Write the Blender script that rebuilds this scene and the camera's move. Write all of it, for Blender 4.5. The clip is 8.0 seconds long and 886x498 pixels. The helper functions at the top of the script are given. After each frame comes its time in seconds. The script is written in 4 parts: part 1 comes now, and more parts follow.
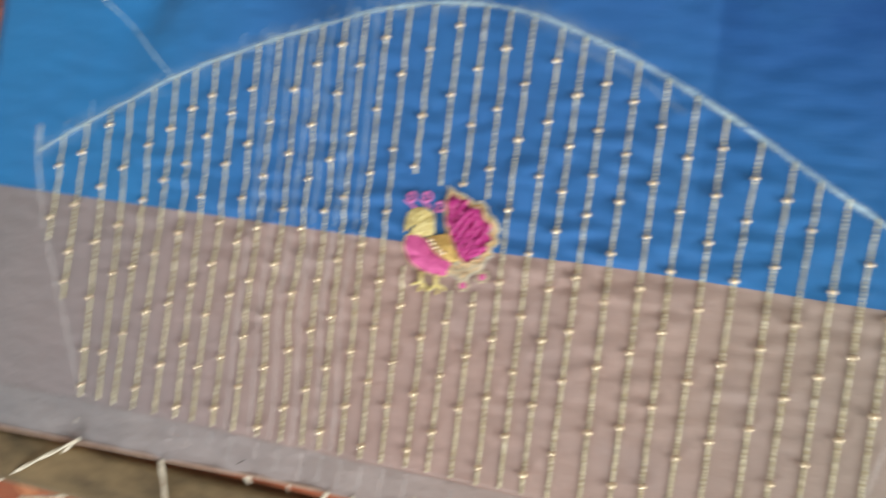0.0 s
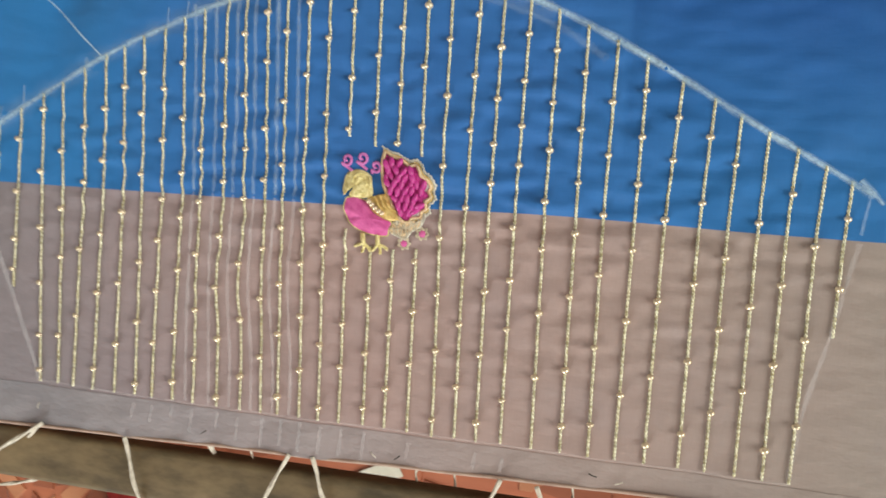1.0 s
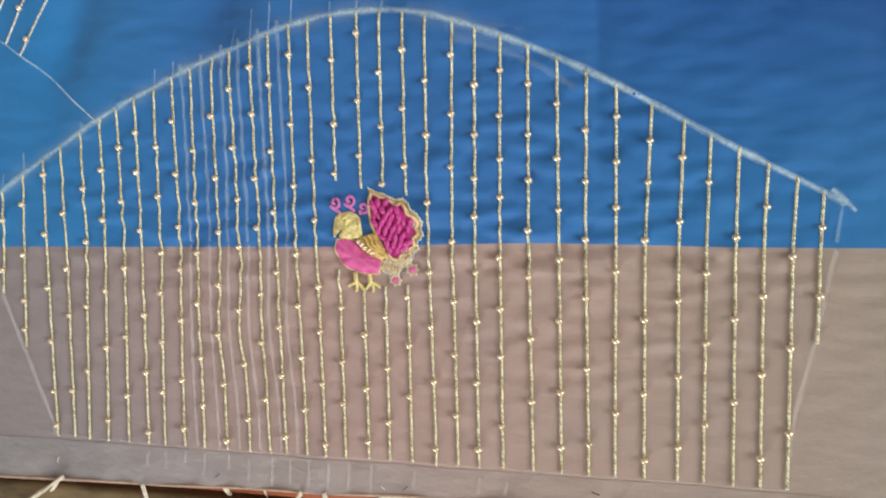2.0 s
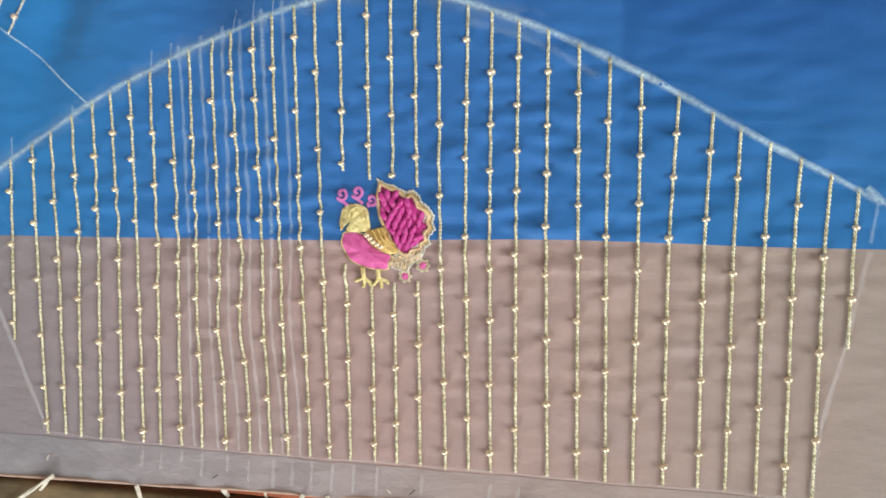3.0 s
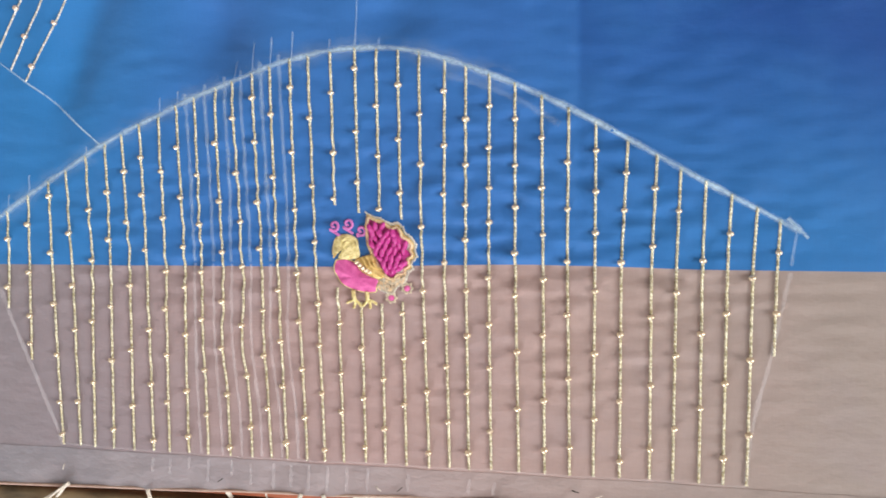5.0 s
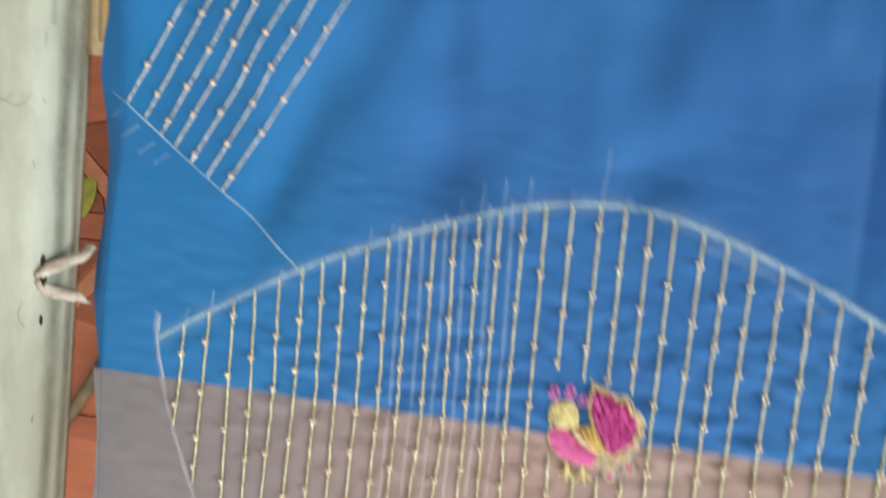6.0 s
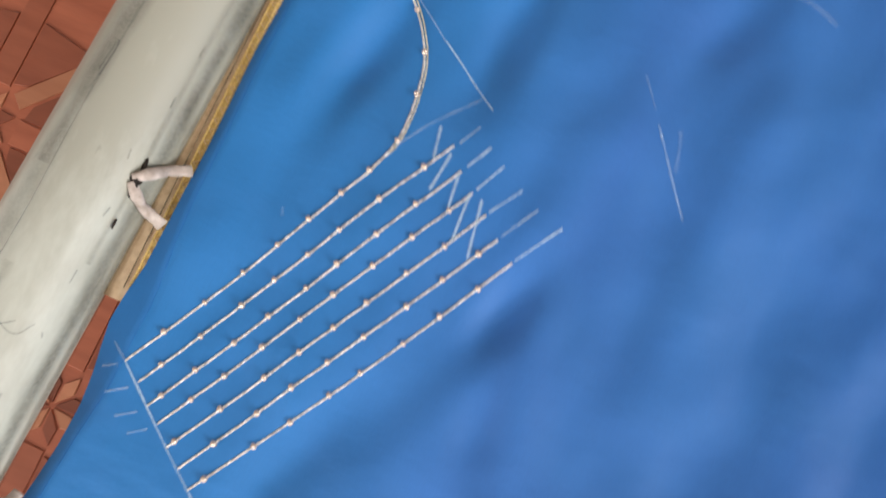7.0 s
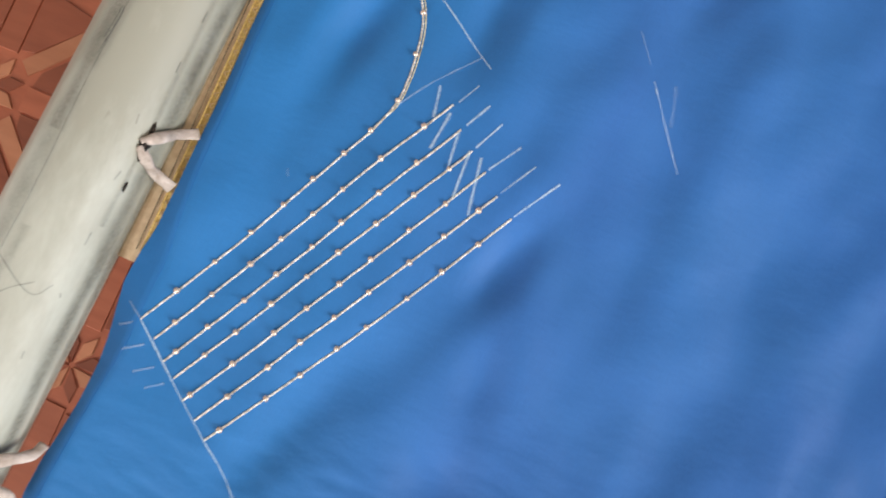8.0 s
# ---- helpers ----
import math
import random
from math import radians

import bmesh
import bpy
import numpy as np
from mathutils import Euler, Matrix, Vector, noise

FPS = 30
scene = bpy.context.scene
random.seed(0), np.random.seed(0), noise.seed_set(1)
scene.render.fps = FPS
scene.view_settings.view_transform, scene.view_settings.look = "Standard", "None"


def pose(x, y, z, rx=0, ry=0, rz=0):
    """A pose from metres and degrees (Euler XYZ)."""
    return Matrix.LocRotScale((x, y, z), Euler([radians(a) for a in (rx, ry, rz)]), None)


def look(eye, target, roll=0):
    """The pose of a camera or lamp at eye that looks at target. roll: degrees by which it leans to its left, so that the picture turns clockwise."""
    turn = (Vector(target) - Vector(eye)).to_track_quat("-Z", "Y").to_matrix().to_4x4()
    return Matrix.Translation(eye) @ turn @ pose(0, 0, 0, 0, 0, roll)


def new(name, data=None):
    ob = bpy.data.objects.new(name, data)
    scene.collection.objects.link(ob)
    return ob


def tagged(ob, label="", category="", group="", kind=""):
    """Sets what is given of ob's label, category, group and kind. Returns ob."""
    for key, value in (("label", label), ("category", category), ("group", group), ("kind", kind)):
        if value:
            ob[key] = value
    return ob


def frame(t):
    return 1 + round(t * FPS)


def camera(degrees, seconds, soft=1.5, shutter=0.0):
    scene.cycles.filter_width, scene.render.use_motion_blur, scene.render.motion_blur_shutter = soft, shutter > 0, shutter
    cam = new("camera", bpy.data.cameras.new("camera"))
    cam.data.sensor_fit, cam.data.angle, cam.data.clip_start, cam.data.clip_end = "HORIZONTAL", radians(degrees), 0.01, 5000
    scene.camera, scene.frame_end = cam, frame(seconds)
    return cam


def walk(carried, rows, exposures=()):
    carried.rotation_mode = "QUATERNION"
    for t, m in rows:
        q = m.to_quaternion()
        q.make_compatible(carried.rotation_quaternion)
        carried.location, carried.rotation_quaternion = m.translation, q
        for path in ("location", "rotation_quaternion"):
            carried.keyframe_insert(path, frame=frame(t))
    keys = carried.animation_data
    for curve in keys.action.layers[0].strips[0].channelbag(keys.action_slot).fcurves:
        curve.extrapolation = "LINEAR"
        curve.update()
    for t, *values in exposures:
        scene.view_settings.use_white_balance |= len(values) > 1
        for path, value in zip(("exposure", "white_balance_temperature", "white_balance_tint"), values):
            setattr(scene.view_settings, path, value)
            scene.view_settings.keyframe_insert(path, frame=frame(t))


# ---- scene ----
# A hand-embroidered sleeve panel laced into a wooden frame, seen from close above.
cam = camera(57.0, 8.0, soft=1.65, shutter=0.75)
ROWS = [
    (0, 0.0502, 0.0216, 0.5289, -2.41, 15.65, 7.21),
    (0.0333, 0.0498, 0.0236, 0.5284, -2.85, 16.10, 7.35),
    (0.1, 0.0486, 0.0276, 0.5273, -3.45, 15.89, 7.11),
    (0.2, 0.0508, 0.0310, 0.5293, -4.36, 17.78, 6.07),
    (0.3, 0.0425, 0.0317, 0.5264, -3.56, 15.14, 7.10),
    (0.5, 0.0511, 0.0335, 0.5270, -4.18, 16.87, 4.76),
    (0.7, 0.0582, 0.0270, 0.5271, -5.20, 15.06, 3.48),
    (0.9, 0.0642, 0.0221, 0.5280, -6.19, 13.79, 3.31),
    (1, 0.0676, 0.0206, 0.5296, -5.92, 14.09, 3.07),
    (1.1, 0.0707, 0.0193, 0.5323, -5.66, 14.84, 2.67),
    (1.3, 0.0734, 0.0167, 0.5384, -5.45, 15.22, 2.01),
    (1.5, 0.0770, 0.0186, 0.5388, -6.13, 14.43, 0.73),
    (1.7, 0.0818, 0.0257, 0.5339, -7.79, 14.22, -0.72),
    (2, 0.0807, 0.0311, 0.5348, -6.33, 14.89, -1.49),
    (2.2, 0.0761, 0.0351, 0.5343, -6.81, 14.58, -1.87),
    (3.3, 0.0671, 0.0340, 0.5201, -7.27, 13.92, -0.32),
    (3.5, 0.0689, 0.0332, 0.5252, -6.49, 13.80, -0.13),
    (3.7, 0.0742, 0.0300, 0.5310, -5.09, 14.39, -0.19),
    (4, 0.0781, 0.0338, 0.5352, -5.00, 13.28, 0.21),
    (4.2, 0.0790, 0.0378, 0.5463, -4.82, 13.38, -0.25),
    (5.3, 0.0596, 0.0573, 0.5634, -7.66, 11.35, -1.28),
    (5.4, 0.0430, 0.0634, 0.5592, -7.45, 11.43, -0.19),
    (5.5, 0.0264, 0.0746, 0.5555, -7.19, 11.47, 0.01),
    (5.6, 0.0115, 0.0831, 0.5547, -6.89, 11.55, 0.36),
    (5.7, -0.0033, 0.1011, 0.5491, -8.55, 11.96, 0.76),
    (5.9, -0.0194, 0.1003, 0.5483, -6.06, 12.87, 2.67),
    (6, -0.0295, 0.1107, 0.5457, -6.15, 12.68, 4.35),
    (6.2, -0.0462, 0.1228, 0.5425, -3.75, 12.23, 7.29),
    (6.4, -0.0605, 0.1406, 0.5414, -1.80, 11.84, 10.05),
    (6.5, -0.0672, 0.1443, 0.5369, 0.92, 10.77, 12.39),
    (6.6, -0.0759, 0.1487, 0.5349, 4.21, 8.73, 15.70),
    (6.7, -0.0836, 0.1664, 0.5402, 4.59, 7.07, 19.02),
    (6.8, -0.0921, 0.1620, 0.5425, 7.65, 5.11, 21.06),
    (7, -0.1012, 0.1785, 0.5477, 8.90, 4.54, 24.32),
    (7.2, -0.1041, 0.1802, 0.5461, 10.56, 2.24, 26.17),
    (7.3, -0.1008, 0.1856, 0.5447, 10.89, 2.16, 26.61),
    (7.5, -0.0984, 0.1870, 0.5464, 10.46, 2.74, 25.92),
    (7.6, -0.0962, 0.1879, 0.5494, 8.69, 3.99, 25.26),
    (7.8, -0.0976, 0.1846, 0.5522, 5.73, 4.97, 24.31),
    (8, -0.0962, 0.1784, 0.5572, 5.92, 5.38, 23.48),
]
walk(cam, [(t, pose(x, y, z, rx, ry, rz)) for t, x, y, z, rx, ry, rz in ROWS],
     exposures=[(0.0, -0.06, 6600, 1), (0.5, -0.18, 6650, 1), (2.2, -0.16, 6700, 1), (3.3, 0.02, 6300, 2), (4.2, 0.01, 6300, 2), (5.3, 0.12, 6420, 11), (5.6, 0.12, 6420, 11), (5.9, 0.06, 6500, -2), (6.2, 0.0, 6500, 4), (6.5, -0.04, 6500, 13), (7.0, 0.15, 6480, 13), (8.0, 0.16, 6480, 12)])

# ---- world and light ----
world = bpy.data.worlds.new("world")
scene.world = world
world.use_nodes = True
wn = world.node_tree
sky = wn.nodes.new("ShaderNodeTexSky")
sky.sky_type, sky.sun_disc, sky.sun_elevation, sky.sun_rotation = "NISHITA", False, radians(40), radians(100)
wn.links.new(sky.outputs[0], wn.nodes["Background"].inputs[0])
wn.nodes["Background"].inputs[1].default_value = 0.1


def opening_light(name, where, target, wide, high, watts, colour):
    data = bpy.data.lights.new(name, "AREA")
    data.shape, data.size, data.size_y, data.energy, data.color = "RECTANGLE", wide, high, watts, colour
    lamp = new(name, data)
    lamp.matrix_world = look(where, target)
    return lamp


opening_light("window_daylight", (2.36, -0.40, 1.55), (0.0, -0.40, 1.50), 1.7, 1.3, 76.0, (1.0, 0.985, 0.96))
# fill lamp added in an unseen south opening to balance the brightness
opening_light("door_daylight", (-0.90, -2.36, 1.15), (-0.90, 0.0, 1.10), 0.95, 1.9, 72.0, (0.97, 0.985, 1.0))

H = 0.220     # height of the stretched cloth over the floor
MM = 0.001


# ---- materials ----
def nodes_of(name):
    m = bpy.data.materials.new(name)
    m.use_nodes = True
    return m, m.node_tree, m.node_tree.nodes["Principled BSDF"]


def link(tree, a, b):
    tree.links.new(a, b)


def noise_node(tree, scale, detail=4.0, rough=0.55, stretch=(1, 1, 1), space="Object"):
    coord = tree.nodes.new("ShaderNodeTexCoord")
    mapping = tree.nodes.new("ShaderNodeMapping")
    mapping.inputs["Scale"].default_value = stretch
    tex = tree.nodes.new("ShaderNodeTexNoise")
    tex.inputs["Scale"].default_value, tex.inputs["Detail"].default_value = scale, detail
    tex.inputs["Roughness"].default_value = rough
    link(tree, coord.outputs[space], mapping.inputs[0])
    link(tree, mapping.outputs[0], tex.inputs["Vector"])
    return tex


def ramp_node(tree, source, stops):
    ramp = tree.nodes.new("ShaderNodeValToRGB")
    els = ramp.color_ramp.elements
    while len(els) < len(stops):
        els.new(0.5)
    for el, (at, c) in zip(els, stops):
        el.position, el.color = at, (*c, 1)
    link(tree, source, ramp.inputs[0])
    return ramp


def mixed(tree, a, b, fac, kind="MIX"):
    mix = tree.nodes.new("ShaderNodeMix")
    mix.data_type, mix.blend_type = "RGBA", kind
    for sock, val in ((mix.inputs[0], fac), (mix.inputs[6], a), (mix.inputs[7], b)):
        if hasattr(val, "is_linked"):
            link(tree, val, sock)
        elif isinstance(val, (int, float)):
            sock.default_value = val
        else:
            sock.default_value = (*val, 1)
    return mix.outputs[2]


def bumped(tree, bsdf, height, strength, distance):
    bump = tree.nodes.new("ShaderNodeBump")
    bump.inputs["Strength"].default_value, bump.inputs["Distance"].default_value = strength, distance
    link(tree, height, bump.inputs["Height"])
    link(tree, bump.outputs[0], bsdf.inputs["Normal"])


def cloth_material(name, dark, light, tint, rough, sheen, blotch=7.0, crinkle=0.0006, x_tones=(), right_shade=()):
    """Woven cloth: large faded patches, fine thread grain in two directions, and a fine weave relief."""
    m, tree, bsdf = nodes_of(name)
    patches = noise_node(tree, blotch, 3.0, 0.5)
    warp = noise_node(tree, 1500.0, 2.0, 0.6, (1, 0.12, 1))
    weft = noise_node(tree, 1500.0, 2.0, 0.6, (0.12, 1, 1))
    base = ramp_node(tree, patches.outputs[0], [(0.3, dark), (0.7, light)]).outputs[0]
    if x_tones:
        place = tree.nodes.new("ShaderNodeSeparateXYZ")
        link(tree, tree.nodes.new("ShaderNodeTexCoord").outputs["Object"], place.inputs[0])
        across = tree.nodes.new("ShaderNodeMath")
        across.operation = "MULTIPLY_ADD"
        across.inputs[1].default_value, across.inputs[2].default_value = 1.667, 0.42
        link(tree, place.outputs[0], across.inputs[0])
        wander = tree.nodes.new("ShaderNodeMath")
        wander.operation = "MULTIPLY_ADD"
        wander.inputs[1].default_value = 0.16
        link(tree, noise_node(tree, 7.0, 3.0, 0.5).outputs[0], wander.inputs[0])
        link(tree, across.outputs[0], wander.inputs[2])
        base = mixed(tree, base, ramp_node(tree, wander.outputs[0], x_tones).outputs[0], 0.8)
    # light falloff painted in: colour multiplied darker towards the right and past the fold
    if right_shade:
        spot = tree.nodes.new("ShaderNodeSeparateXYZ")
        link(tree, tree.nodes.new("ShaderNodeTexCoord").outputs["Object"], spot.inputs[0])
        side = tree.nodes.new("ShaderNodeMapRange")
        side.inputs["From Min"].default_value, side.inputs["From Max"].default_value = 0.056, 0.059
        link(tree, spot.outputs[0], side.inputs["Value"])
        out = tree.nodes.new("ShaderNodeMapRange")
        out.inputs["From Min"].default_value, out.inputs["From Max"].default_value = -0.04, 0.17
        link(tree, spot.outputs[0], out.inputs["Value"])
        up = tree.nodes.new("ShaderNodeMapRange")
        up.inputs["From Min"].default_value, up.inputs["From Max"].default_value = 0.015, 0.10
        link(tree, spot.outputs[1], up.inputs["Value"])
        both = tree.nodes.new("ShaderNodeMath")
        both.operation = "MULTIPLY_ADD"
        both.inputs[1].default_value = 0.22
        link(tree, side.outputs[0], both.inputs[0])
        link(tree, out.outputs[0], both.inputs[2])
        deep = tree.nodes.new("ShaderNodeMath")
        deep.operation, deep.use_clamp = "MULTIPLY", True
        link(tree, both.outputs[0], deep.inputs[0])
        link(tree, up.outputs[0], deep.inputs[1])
        base = mixed(tree, base, mixed(tree, base, right_shade, 1.0, "MULTIPLY"), deep.outputs[0])
    threads = mixed(tree, warp.outputs[0], weft.outputs[0], 0.5)
    grain = ramp_node(tree, threads, [(0.3, (0.945, 0.945, 0.945)), (0.7, (1.04, 1.04, 1.04))]).outputs[0]
    col = mixed(tree, base, grain, 1.0, "MULTIPLY")
    stains = ramp_node(tree, noise_node(tree, 22.0, 5.0, 0.6).outputs[0], [(0.48, (0, 0, 0)), (0.75, (1, 1, 1))]).outputs[0]
    amount = tree.nodes.new("ShaderNodeMath")
    amount.operation = "MULTIPLY"
    amount.inputs[1].default_value = 0.35
    link(tree, stains, amount.inputs[0])
    link(tree, mixed(tree, col, tint, amount.outputs[0]), bsdf.inputs["Base Color"])
    bsdf.inputs["Roughness"].default_value = rough
    bsdf.inputs["Sheen Weight"].default_value = sheen
    bsdf.inputs["Specular IOR Level"].default_value = 0.35
    creases = noise_node(tree, 95.0, 3.0, 0.55, (0.75, 1.25, 1))
    first = tree.nodes.new("ShaderNodeBump")
    first.inputs["Strength"].default_value, first.inputs["Distance"].default_value = 0.8, crinkle
    link(tree, creases.outputs[0], first.inputs["Height"])
    second = tree.nodes.new("ShaderNodeBump")
    second.inputs["Strength"].default_value, second.inputs["Distance"].default_value = 0.25, 0.0003
    link(tree, threads, second.inputs["Height"])
    link(tree, first.outputs[0], second.inputs["Normal"])
    link(tree, second.outputs[0], bsdf.inputs["Normal"])
    return m


def plain_material(name, dark, light, rough, metal=0.0, scale=40.0, bump=0.0, stretch=(1, 1, 1), coat=0.0, detail=5.0, narrow=0.21):
    m, tree, bsdf = nodes_of(name)
    tex = noise_node(tree, scale, detail, 0.6, stretch)
    link(tree, ramp_node(tree, tex.outputs[0], [(0.51 - narrow, dark), (0.51 + narrow, light)]).outputs[0], bsdf.inputs["Base Color"])
    bsdf.inputs["Roughness"].default_value, bsdf.inputs["Metallic"].default_value = rough, metal
    bsdf.inputs["Coat Weight"].default_value = coat
    if bump:
        bumped(tree, bsdf, tex.outputs[0], 0.6, bump)
    return m


def chalk_material(name, density, colour=(0.62, 0.74, 0.88)):
    """Tailor's chalk rubbed into cloth: broken, powdery coverage."""
    m, tree, bsdf = nodes_of(name)
    bsdf.inputs["Base Color"].default_value = (*colour, 1)
    bsdf.inputs["Roughness"].default_value = 1.0
    fine = noise_node(tree, 700.0, 3.0, 0.7)
    broad = noise_node(tree, 60.0, 3.0, 0.6)
    both = tree.nodes.new("ShaderNodeMath")
    both.operation = "MULTIPLY"
    link(tree, ramp_node(tree, fine.outputs[0], [(0.30, (0.50, 0.50, 0.50)), (0.62, (1, 1, 1))]).outputs[0], both.inputs[0])
    link(tree, ramp_node(tree, broad.outputs[0], [(0.3, (0.50 * density,) * 3), (0.65, (0.92 * density,) * 3)]).outputs[0], both.inputs[1])
    uv = tree.nodes.new("ShaderNodeUVMap")
    split = tree.nodes.new("ShaderNodeSeparateXYZ")
    link(tree, uv.outputs[0], split.inputs[0])
    edge = ramp_node(tree, split.outputs[0], [(0.0, (0, 0, 0)), (0.5, (1, 1, 1)), (1.0, (0, 0, 0))])
    edge.color_ramp.interpolation = "EASE"
    last = tree.nodes.new("ShaderNodeMath")
    last.operation = "MULTIPLY"
    link(tree, both.outputs[0], last.inputs[0])
    link(tree, edge.outputs[0], last.inputs[1])
    link(tree, last.outputs[0], bsdf.inputs["Alpha"])
    return m


# uneven colour across the cloth, from its left selvedge (0.1) to the right of the motif (0.8)
# the last blue stop is also darkened for the falloff on the right
BLUE_X_TONES = [(0.06, (0.017, 0.190, 0.488)), (0.20, (0.022, 0.183, 0.478)), (0.33, (0.032, 0.144, 0.442)), (0.52, (0.029, 0.150, 0.442)), (0.72, (0.014, 0.148, 0.406))]
# beige and hem turn greyer and darker towards both sides
BEIGE_X_TONES = [(0.10, (0.180, 0.178, 0.212)), (0.24, (0.280, 0.228, 0.255)), (0.42, (0.425, 0.292, 0.278)), (0.58, (0.400, 0.290, 0.266)), (0.75, (0.305, 0.262, 0.232))]
HEM_X_TONES = [(0.10, (0.190, 0.190, 0.222)), (0.30, (0.305, 0.270, 0.292)), (0.48, (0.385, 0.302, 0.292)), (0.60, (0.375, 0.290, 0.264)), (0.75, (0.285, 0.236, 0.204))]
BLUE = cloth_material("blue_cotton", (0.030, 0.142, 0.43), (0.021, 0.182, 0.465), (0.036, 0.175, 0.47), 0.58, 0.06, 7.0, 0.00045, BLUE_X_TONES, (0.25, 0.42, 0.67))
# side hem's shade put into the colour: a darkened copy of the blue
HEM_BLUE_SHADE = [(at, (0.80 * r, 0.82 * g, 0.86 * b)) for at, (r, g, b) in BLUE_X_TONES]
BLUE_SHADED = cloth_material("blue_cotton_doubled", (0.025, 0.120, 0.38), (0.018, 0.150, 0.41), (0.030, 0.145, 0.41), 0.62, 0.06, 7.0, 0.00045, HEM_BLUE_SHADE)
BEIGE = cloth_material("beige_cotton", (0.345, 0.262, 0.262), (0.420, 0.308, 0.278), (0.33, 0.275, 0.30), 0.75, 0.2, 7.0, 0.0011, BEIGE_X_TONES)
HEM = cloth_material("lavender_grey_hem", (0.27, 0.23, 0.245), (0.35, 0.285, 0.285), (0.42, 0.37, 0.38), 0.7, 0.2, 12.0, 0.0016, HEM_X_TONES)


def zari_material(name, dark, light, metal):
    """Metal strip wound on a core: turns that catch or miss the light, put into the colour."""
    m, tree, bsdf = nodes_of(name)
    turns = noise_node(tree, 900.0, 1.0, 0.5)
    glint = noise_node(tree, 420.0, 2.0, 0.6)
    base = ramp_node(tree, turns.outputs[0], [(0.38, dark), (0.60, light)]).outputs[0]
    sparkle = ramp_node(tree, glint.outputs[0], [(0.36, (0.62, 0.61, 0.58)), (0.55, (1.0, 1.0, 1.0))]).outputs[0]
    link(tree, mixed(tree, base, sparkle, 1.0, "MULTIPLY"), bsdf.inputs["Base Color"])
    bsdf.inputs["Roughness"].default_value, bsdf.inputs["Metallic"].default_value = 0.30, metal
    bsdf.inputs["Coat Weight"].default_value, bsdf.inputs["Coat Roughness"].default_value = 0.7, 0.12
    bumped(tree, bsdf, turns.outputs[0], 0.6, 0.0004)
    return m


ZARI = zari_material("gold_zari_thread", (0.58, 0.51, 0.28), (1.0, 0.97, 0.76), 0.12)
ZARI_PALE = zari_material("silver_gold_zari_thread", (0.60, 0.58, 0.50), (1.0, 0.99, 0.92), 0.12)
PEARL = plain_material("champagne_bead", (0.70, 0.55, 0.36), (0.95, 0.84, 0.66), 0.24, 0.55, 700.0, coat=0.6)
PEARL_ROSE = plain_material("rose_bead", (0.66, 0.48, 0.36), (0.94, 0.80, 0.66), 0.24, 0.55, 700.0, coat=0.5)
TIE = plain_material("greyed_cloth_tie", (0.34, 0.275, 0.22), (0.74, 0.66, 0.59), 0.9, 0.0, 160.0, 0.0006)
CHALK = chalk_material("chalk", 0.84, (0.58, 0.78, 0.92))
CHALK_FAINT = chalk_material("chalk_faint", 0.52, (0.50, 0.68, 0.88))
CHALK_DUST = chalk_material("chalk_dust", 0.26, (0.85, 0.82, 0.85))
CHALK_BARE = chalk_material("chalk_bare", 0.20, (0.50, 0.68, 0.88))
CHALK_CREAM = chalk_material("chalk_on_beige", 0.36, (0.85, 0.82, 0.85))
COTTON = plain_material("white_cotton_cord", (0.52, 0.46, 0.38), (0.86, 0.80, 0.70), 0.9, 0.0, 420.0, 0.0006)
WOOD_DARK = plain_material("weathered_brown_wood", (0.050, 0.034, 0.015), (0.235, 0.165, 0.085), 0.72, 0.0, 75.0, 0.0008, (0.45, 1, 1))
NAIL = plain_material("dark_iron", (0.012, 0.010, 0.009), (0.06, 0.045, 0.035), 0.55, 0.7, 300.0)
# dark film for the shaded, grimy inner side of the pole
GRIME_SHADE = chalk_material("rubbed_grime", 0.55, (0.11, 0.105, 0.080))
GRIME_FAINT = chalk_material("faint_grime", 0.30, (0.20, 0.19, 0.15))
PENCIL = chalk_material("pencil", 0.5, (0.10, 0.11, 0.12))
HEM_RAW = plain_material("peach_raw_edge", (0.40, 0.27, 0.22), (0.52, 0.38, 0.31), 0.8, 0.0, 200.0)
RIBBON = plain_material("cream_ribbon", (0.64, 0.45, 0.26), (0.84, 0.65, 0.42), 0.75, 0.0, 260.0, 0.0002)
BRAID = plain_material("gold_brocade", (0.52, 0.34, 0.09), (0.95, 0.72, 0.28), 0.45, 0.15, 900.0, 0.0004)
MAGENTA = plain_material("magenta_silk", (0.38, 0.020, 0.19), (0.70, 0.065, 0.37), 0.40, 0.0, 700.0, 0.0003)
PINK = plain_material("pink_felt", (0.56, 0.07, 0.28), (0.80, 0.17, 0.46), 0.7, 0.0, 330.0, 0.0008)
VIOLET = plain_material("orchid_thread", (0.52, 0.12, 0.42), (0.74, 0.28, 0.62), 0.5, 0.0, 900.0, 0.0003)
YELLOW = plain_material("yellow_gold_silk", (0.60, 0.48, 0.16), (1.0, 0.90, 0.50), 0.42, 0.2, 620.0, 0.0010)
AMBER = plain_material("amber_gold_thread", (0.66, 0.45, 0.13), (0.94, 0.72, 0.32), 0.45, 0.25, 900.0, 0.0004)
SILVER = plain_material("silver_cord", (0.52, 0.49, 0.43), (0.90, 0.86, 0.76), 0.45, 0.2, 1500.0)
PEACH = plain_material("peach_gold_cord", (0.66, 0.44, 0.24), (0.95, 0.78, 0.54), 0.42, 0.2, 1200.0, 0.0003)
GAUZE = plain_material("pale_gauze", (0.46, 0.45, 0.42), (0.72, 0.69, 0.62), 0.8, 0.0, 900.0, 0.0003)
